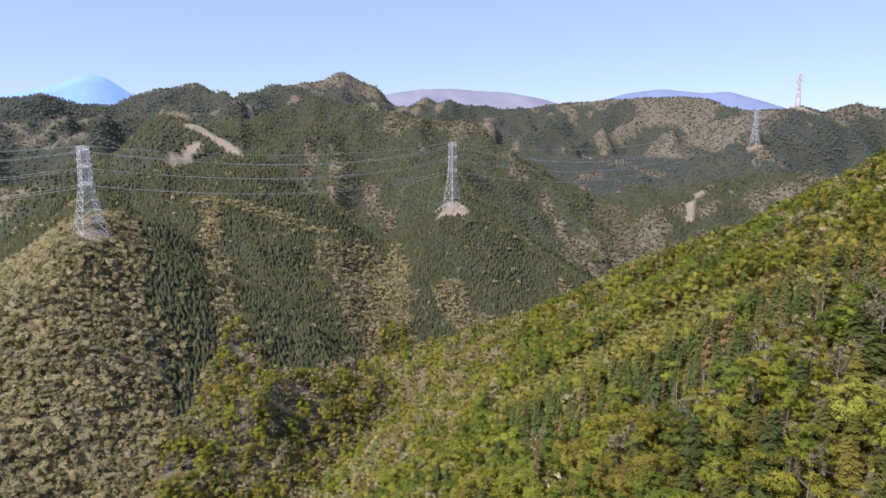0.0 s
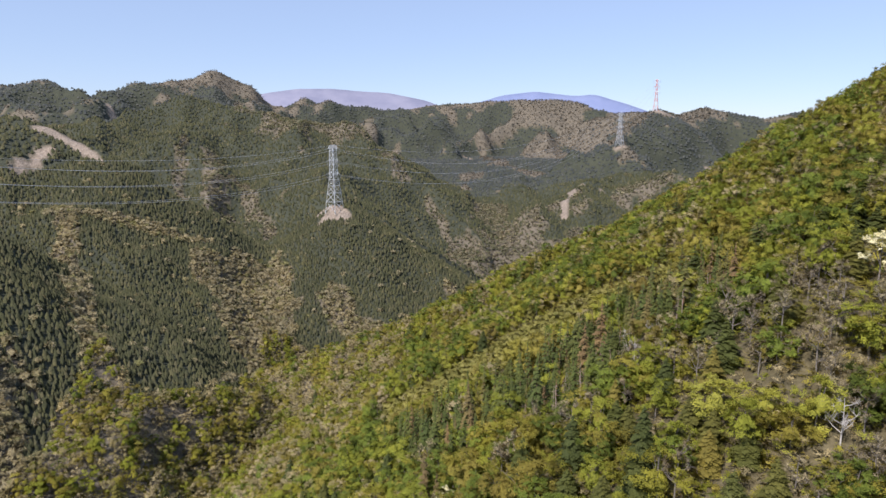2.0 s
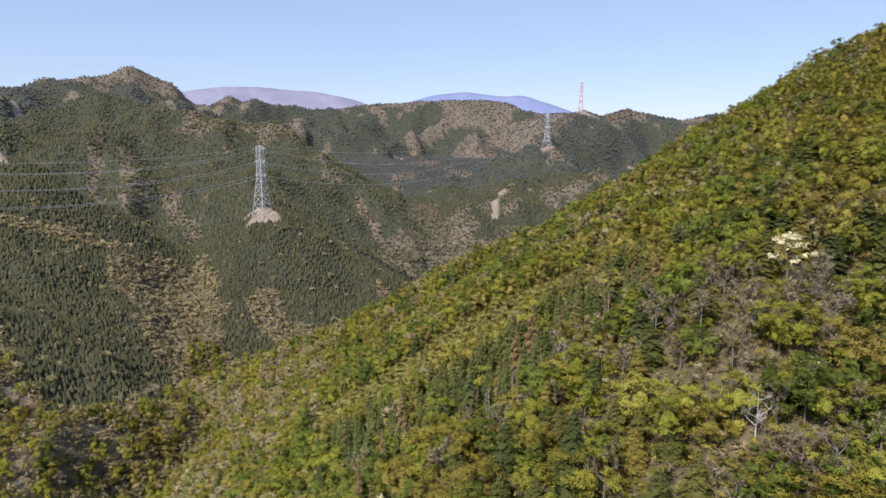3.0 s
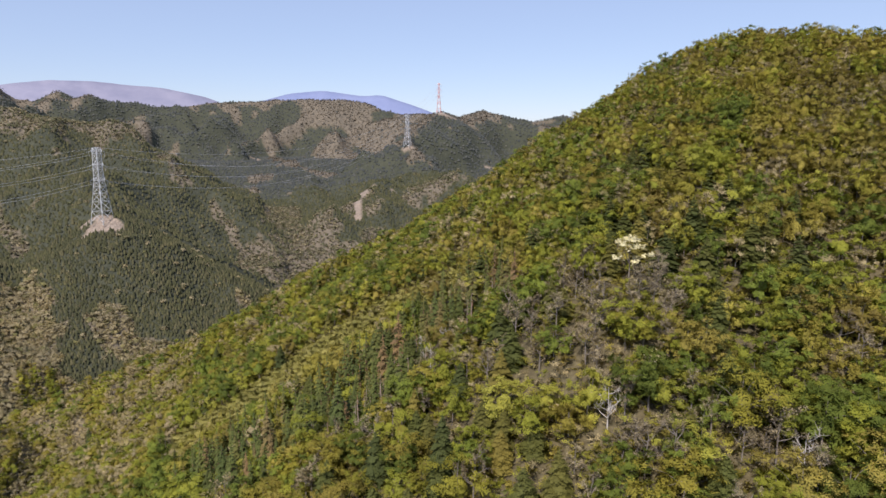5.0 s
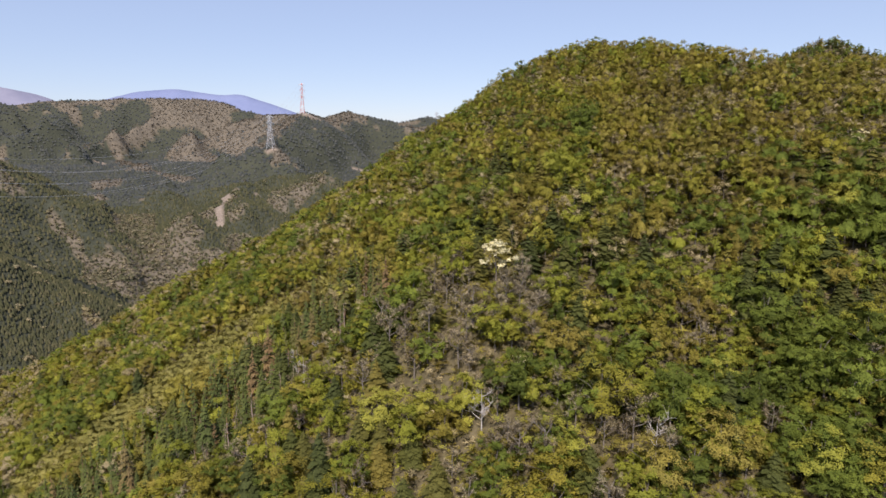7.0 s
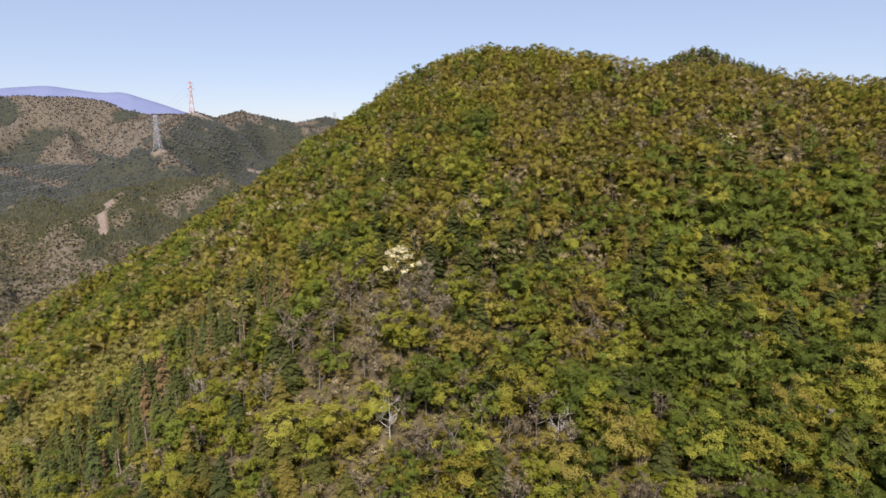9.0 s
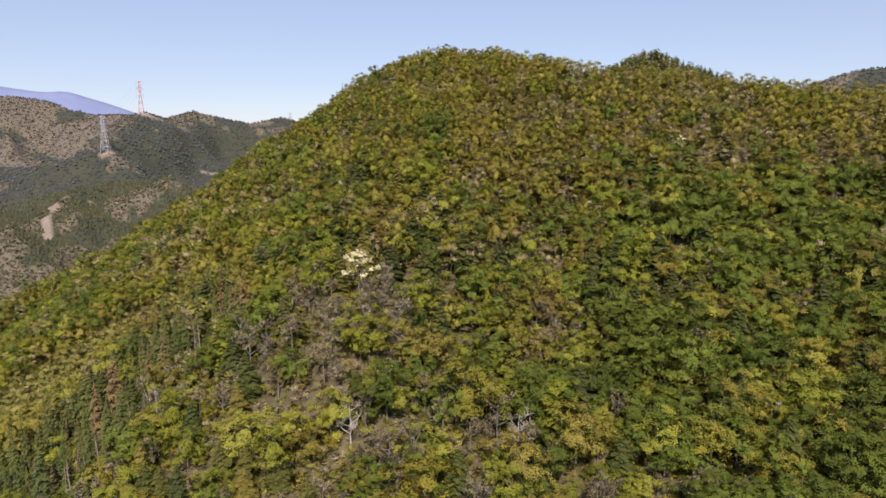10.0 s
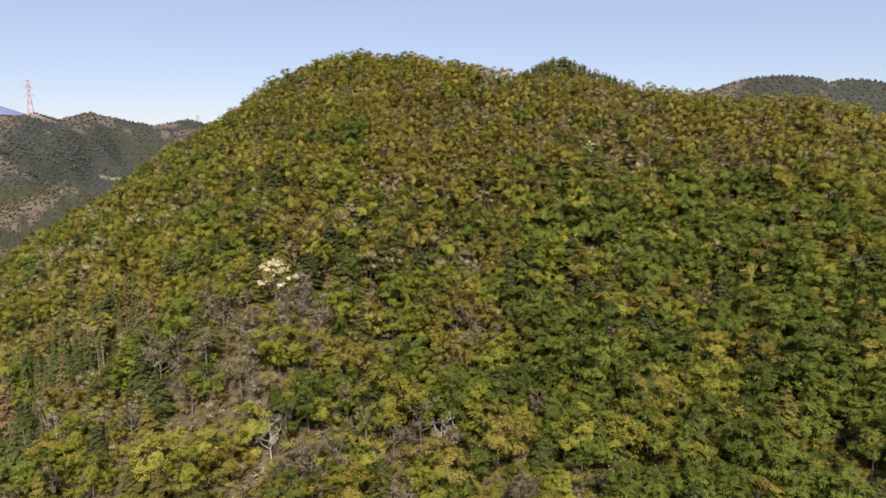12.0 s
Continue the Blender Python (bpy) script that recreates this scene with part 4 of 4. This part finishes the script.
def plant_near():
    x, y, rng = lattice_points((-490, 40, 470, 640), 4.9, 5)
    more_x, more_y, _ = lattice_points((-490, 40, 470, 640), 5.1, 6)
    x, y = (np.concatenate([a[np.hypot(x, y) < 300], d[np.hypot(more_x, more_y) >= 300]]) for a, d in ((x, more_x), (y, more_y)))
    ok = in_sector(x, y, 105, 720, 78) & near_share(x, y)
    x, y = x[ok], y[ok]
    z = ground_height(x, y)
    chance = np.where(inside(x, y, STRIP), 0.10, np.where(inside(x, y, GROVE), 1.0, np.where((z > 402) | (y > 330), 0.92, 0.64)))
    ok = in_view(x, y, z + 14, 0.0) & (rng.uniform(0, 1, len(x)) < chance)
    x, y, z = x[ok], y[ok], z[ok]
    taken = [(a, b, s, 4.6 if kind in ("fir", "blossom") else 2.2) for kind, some in (*STANDING.items(), ("blossom", CREAM_TREES)) for a, b, s in some]
    taken = np.array(taken + [(a, b, s, 3.0) for a, b, s in BLEACHED] + [(46, 182, 1.0, 2.0), (45, 176, 0.6, 2.0)])
    gap = np.min(np.hypot(x[:, None] - taken[:, 0], y[:, None] - taken[:, 1]) - taken[:, 3] * taken[:, 2], axis=1)
    ok = gap > 1.0
    x, y, z = x[ok], y[ok], z[ok]
    kind = near_kind(x, y, z, rng)
    size = (np.where(z > 402, 0.70, 0.82) + np.where(z > 402, 0.36, 0.55) * rng.uniform(0, 1, len(x)) ** 1.3) * np.where(kind == 5, 0.95, 1) * np.where((x > 335) & (y > 380), 0.72, 1) * np.where(inside(x, y, STRIP), 0.42, 1) * np.where(inside(x, y, OAK_SIDE), 1.12, 1) * np.where(np.hypot(x, y) > 300, 0.97, 1)
    spin = rng.uniform(0, 6.28, len(x))
    r = np.hypot(x, y)
    for k, name in enumerate(KINDS):
        kit = [tree_thing(name, 100 * k + i) for i in range(4)]
        used = [False] * 4
        spots = [(a, b, float(ground_height(a, b)), s, a * 3.1) for a, b, s in STANDING.get(name, [])]
        mine = np.where(kind == k)[0]
        mine = mine[np.argsort(r[mine])]
        close = mine[: 230 - len(spots)]
        close = close[r[close] < 235]
        spots += [(x[i], y[i], z[i], size[i], spin[i]) for i in close]
        for n, (a, b, c, s, turn) in enumerate(spots):
            m = pose(float(a), float(b), float(c) - 0.3, 0, 0, math.degrees(turn)) @ Matrix.Diagonal((s * (0.9 + 0.2 * ((n * 53) % 10) / 10), s, s * (0.85 + 0.25 * ((n * 37) % 10) / 10), 1))
            v = (n * 7 + n // 4) % 4
            if used[v]:
                copy_thing(kit[v], m)
            else:
                kit[v].matrix_basis, used[v] = m, True
        rest = np.setdiff1d(mine, close)
        info = KINDS[name]
        for fine, part_of in ((True, rest[r[rest] < 205]), (False, rest[(r[rest] >= 205) & (r[rest] < 290)]), (None, rest[r[rest] >= 290])):
            shapes = [makers(name, 700 + 10 * k + i + 5 * bool(fine), bool(fine), fine is None) for i in range(4)]
            which = rng.integers(0, 4, len(part_of))
            at = (x[part_of], y[part_of], z[part_of] - 0.3, size[part_of], spin[part_of], which)
            scattered(info[0].split("_")[0] + "_wood", [s[1] for s in shapes], *at, info[3], "joined crowns of " + info[1], "forest")
            scattered(info[0].split("_")[0] + "_trunks", [s[0] for s in shapes], *at, info[4], "joined trunks of " + info[1], "forest")


plant_near()


def undergrowth():
    x, y, rng = lattice_points((-300, 60, 420, 480), 3.3, 15)
    ok = in_sector(x, y, 105, 480, 76) & near_share(x, y)
    x, y = x[ok], y[ok]
    more_x, more_y, _ = lattice_points((-160, 240, 40, 320), 1.8, 16)
    young = inside(more_x, more_y, STRIP)
    x, y = np.concatenate([x, more_x[young]]), np.concatenate([y, more_y[young]])
    ok = in_view(x, y, quick_height(x, y) + 5, 1.0)
    x, y = x[ok], y[ok]
    z = ground_height(x, y)
    which, size, spin = rng.integers(0, 3, len(x)), rng.uniform(0.7, 1.4, len(x)), rng.uniform(0, 6.28, len(x))
    tufts = []
    for k in range(3):
        r2 = np.random.default_rng(300 + k)
        c = r2.normal(0, 1, (8, 3)) * [1.2, 1.2, 0.6] + [0, 0, 1.4]
        v, q = leaves(r2, c, 1.35, 1.4, 0.9)
        tufts.append((v, q, np.repeat(unit(c * [0.3, 0.3, 0] + [0, 0, 1.0]), 4, 0), rims(len(c))))
    size = np.where(inside(x, y, STRIP), 0.75 * size, size)
    share = rng.uniform(0, 1, len(x)) + 2 * inside(x, y, STRIP)
    for pick, mat, label in ((share < 0.55, F_OLIVE, "low olive-brown bushes and saplings covering the forest floor"),
                             ((share >= 0.55) & (share < 0.82), F_LIME, "low yellow-green bushes covering the forest floor"),
                             ((share >= 0.82) & (share < 1), F_GREY, "low leafless grey-brown scrub covering the forest floor"),
                             (share >= 2, F_YOUNG, "light olive-yellow young growth on a replanted strip")):
        scattered("undergrowth", tufts, x[pick], y[pick], z[pick], size[pick], spin[pick], which[pick], mat, label, "bushes")


undergrowth()


def wood_below():
    """The wood on the slope under the drone."""
    x, y, rng = lattice_points((-130, -130, 130, 130), 8.0, 25)
    ok = (np.hypot(x, y) < 125) & ~in_sector(x, y, 105, 200, 78)
    x, y = x[ok], y[ok]
    z = ground_height(x, y)
    kind = near_kind(x, y, z, rng)
    size, spin = rng.uniform(0.7, 1.15, len(x)), rng.uniform(0, 6.28, len(x))
    for k, name in enumerate(KINDS):
        info, mine = KINDS[name], kind == k
        shapes = [makers(name, 1300 + 10 * k + i, False) for i in range(3)]
        which = rng.integers(0, 3, mine.sum())
        at = (x[mine], y[mine], z[mine] - 0.3, size[mine], spin[mine], which)
        scattered(info[0].split("_")[0] + "_wood", [s[1] for s in shapes], *at, info[3], "joined crowns of " + info[1], "forest")
        scattered(info[0].split("_")[0] + "_trunks", [s[0] for s in shapes], *at, info[4], "joined trunks of " + info[1], "forest")


wood_below()


def slender_stem(seed):
    """A straight cedar stem with stubs of dead boughs and a thin tuft at the top."""
    rng = np.random.default_rng(seed)
    t = np.linspace(0, 1, 5)[:, None]
    stem = np.concatenate([rng.normal(0, 0.12, (5, 2)) * t, t * 12.5], 1)
    stem[0] = (0, 0, -1.2)
    wood = [tube(stem, np.linspace(0.20, 0.06, 5), 5)]
    for k in range(16):
        u = rng.uniform(0.3, 0.95)
        base, az, far = np.array([0, 0, 12.5 * u]), k * 2.4, rng.uniform(0.5, 1.5)
        wood.append(tube([base, base + [math.cos(az) * far, math.sin(az) * far, -0.15 * far]], [0.05, 0.02], 3))
    return join(*wood), fir(seed, 12.8, 1.5, 5, 4, 0.72, 0.4)[1]


def bare_stems():
    rng = np.random.default_rng(77)
    kit = []
    for n, (a, b, wide, count) in enumerate(((-17, 211, 6, 16), (-31, 198, 6, 14), (11, 222, 5, 8), (-52, 200, 7, 8))):
        for k in range(count):
            x, y, s = a + rng.normal(0, wide), b + rng.normal(0, wide), rng.uniform(0.75, 1.1)
            m = pose(float(x), float(y), float(ground_height(x, y)) - 0.3, 0, 0, float(rng.uniform(0, 360))) @ Matrix.Diagonal((s, s, s, 1))
            if len(kit) < 4:
                wood, crown = slender_stem(810 + len(kit))
                root = tagged(new("thinned_cedar"), "slender cedar with a bare pinkish stem and thin top", "tree", "bare cedar stems")
                piece("trunk", quads("trunk", *wood, M_PINK_BARK, True), root)
                piece("crown", quads("crown", *crown[:2], M_CEDAR, normals=crown[2], spot=crown[3]), root)
                root.matrix_basis = m
                kit.append(root)
            else:
                copy_thing(kit[k % 4], m)


bare_stems()


def special_trees():
    for n, (a, b, s) in enumerate(BLEACHED):
        root = tagged(new("dead_tree"), "bleached dead tree with bare white branches on the slope", "tree", "dead trees")
        piece("trunk", quads("trunk", *bare(900 + n, 13, 3.4, 10, 5)[0], M_BLEACHED, True), root)
        root.matrix_basis = pose(a, b, float(ground_height(a, b)) - 0.3, 0, 0, 40 * n) @ Matrix.Diagonal((s, s, s, 1))
    for n, (a, b, s) in enumerate(CREAM_TREES):
        root = tagged(new("blossom_tree"), "spreading tree covered in cream-white blossom among dark firs", "tree", "blossoming trees")
        wood, crown = broadleaf(950 + n, 11, 3.8, 18, 8, 0.7, False)
        piece("trunk", quads("trunk", *wood, M_BARK, True), root)
        piece("crown", quads("crown", *crown[:2], M_CREAM, normals=crown[2], spot=crown[3]), root)
        root.matrix_basis = pose(a, b, float(ground_height(a, b)) - 0.3, 0, 0, 40 * n) @ Matrix.Diagonal((s, s, s, 1))


special_trees()


# ---- pylons and cables ----
def beam(a, b, w):
    return tube([a, b], [w, w], 4)


ARM_LEVELS, ARM_REACH = (0.56, 0.75, 0.93), (8.8, 8.4, 8.4)


def body_half(u, wide, waist):
    """Half the width of the tower at the share u of its height."""
    return wide * (1 - u / 0.55) + waist * u / 0.55 if u < 0.55 else waist * (1 - 0.18 * (u - 0.55) / 0.45)


def pylon(x, y, z, height, turn, wide, waist, colours, label):
    root = tagged(new("pylon"), label, "pylon", "pylons of the power line")
    root.matrix_basis = pose(x, y, z, 0, 0, turn)
    steps = [0, 0.14, 0.27, 0.38, 0.47, 0.55, 0.62, 0.69, 0.76, 0.83, 0.90, 0.97]
    hang = 0.075 * height
    corner = lambda u, k: np.array([(1, 1, -1, -1)[k] * body_half(u, wide, waist), (1, -1, -1, 1)[k] * body_half(u, wide, waist), u * height])
    for k in range(4):
        piece("leg", quads("leg", *tube([corner(u, k) for u in steps], [0.30] * len(steps), 4), colours[0]), root)
        base = corner(0, k)
        v, q = tube([base - [0, 0, 3.0], base + [0, 0, 0.5]], [0.9, 0.7], 8)
        piece("footing", quads("footing", v, q, M_CONCRETE), root, "grey concrete footing")
    for n, (a, b) in enumerate(zip(steps, steps[1:])):
        parts = []
        for k in range(4):
            m = (k + 1) % 4
            parts += [beam(corner(a, k), corner(b, m), 0.17), beam(corner(a, m), corner(b, k), 0.17), beam(corner(b, k), corner(b, m), 0.17)]
            if n < 3:
                parts.append(beam((corner(a, k) + corner(a, m)) / 2, (corner(b, k) + corner(a, k)) / 2, 0.12))
        for part_ in parts:
            piece("brace", quads("brace", *part_, colours[n % len(colours)]), root)
    hooks = []
    for n, (u, far) in enumerate(zip(ARM_LEVELS, ARM_REACH)):
        for side in (1, -1):
            tip = np.array([side * far, 0, u * height + 0.4])
            h = body_half(u, wide, waist)
            roots = [np.array([side * h, s * h, u * height + d]) for s in (1, -1) for d in (0, 0.035 * height)]
            parts = [beam(r, tip, 0.17) for r in roots]
            for w in (0.35, 0.68):
                p = [r * (1 - w) + tip * w for r in roots]
                parts += [beam(p[0], p[1], 0.11), beam(p[2], p[3], 0.11), beam(p[0], p[2], 0.11), beam(p[1], p[3], 0.11), beam(p[0], p[3], 0.11)]
            piece("crossarm", quads("crossarm", *join(*parts), colours[(n + 1) % len(colours)]), root)
            bells = [tube([tip + [0, d, -0.3], tip + [0, d * 3.2, -1.2]], [0.26, 0.26], 6) for d in (1.0, -1.0)]
            loop = [tip + [0, 3.6 * s, -1.4 - hang * (1 - s**4)] for s in np.linspace(-1, 1, 9)]
            piece("insulator", quads("insulator", *join(*bells), M_GLASS), root, "pair of grey porcelain insulator strings")
            piece("jumper", quads("jumper", *tube(loop, [0.12] * 9, 4), M_WIRE), root, "looped aluminium jumper cable")
            hooks.append(root.matrix_basis @ Vector(tip + [0, 0, -1.2]))
    top = [beam(np.array([0, 0, height]) + [s * 3.6, 0, -0.02 * height], corner(0.97, k), 0.15) for s in (1, -1) for k in ((0, 1) if s > 0 else (2, 3))]
    top.append(beam([-3.6, 0, 0.98 * height], [3.6, 0, 0.98 * height], 0.17))
    piece("earth_wire_arm", quads("earth_wire_arm", *join(*top), colours[-1]), root)
    for side in (1, -1):
        hooks.append(root.matrix_basis @ Vector((side * 3.6, 0, 0.98 * height)))
    return hooks


def cable(a, b, sag, thick, label):
    t = np.linspace(0, 1, 49)[:, None]
    p = np.array(a)[None] * (1 - t) + np.array(b)[None] * t
    p[:, 2] -= (4 * sag * t * (1 - t))[:, 0]
    name = "power_cable" if thick > 0.1 else "earth_wire"
    tagged(new(name, quads(name, *tube(p, [thick] * 49, 4), M_WIRE)), label, "cable", "cables of the power line")


STEEL = "tall galvanised steel lattice pylon standing on a cleared mountain spur"
PYLONS = [pylon(-560, -150, 325, 74, -6, 9.0, 3.9, [M_STEEL], STEEL),
          pylon(-489, 273, float(ground_height(-489, 273)) - 0.4, 396 - float(ground_height(-489, 273)), -8, 9.4, 3.9, [M_STEEL], STEEL),
          pylon(-441, 750, float(ground_height(-441, 750)) - 0.4, 397 - float(ground_height(-441, 750)), -12, 8.8, 3.9, [M_STEEL], STEEL),
          pylon(-147, 1594, float(ground_height(-147, 1594)) - 0.4, 465 - float(ground_height(-147, 1594)), -18, 8.0, 3.7, [M_STEEL], STEEL),
          pylon(-84, 1948, float(ground_height(-84, 1948)) - 0.4, 570 - float(ground_height(-84, 1948)), -10, 6.5, 2.3, [M_RED, M_WHITE], "tall red and white lattice pylon on the far summit")]
pylon(360, 2215, float(ground_height(360, 2215)) - 0.4, 42, 30, 5.0, 2.0, [M_STEEL], "small galvanised steel lattice pylon on the far ridge")
for from_, to_, sag in zip(PYLONS, PYLONS[1:], (14, 17, 58, 8)):
    for n, (a, b) in enumerate(zip(from_, to_)):
        cable(a, b, sag if n < 6 else sag * 0.7, 0.12 if n < 6 else 0.07, "long sagging aluminium power cable" if n < 6 else "thin sagging steel earth wire")
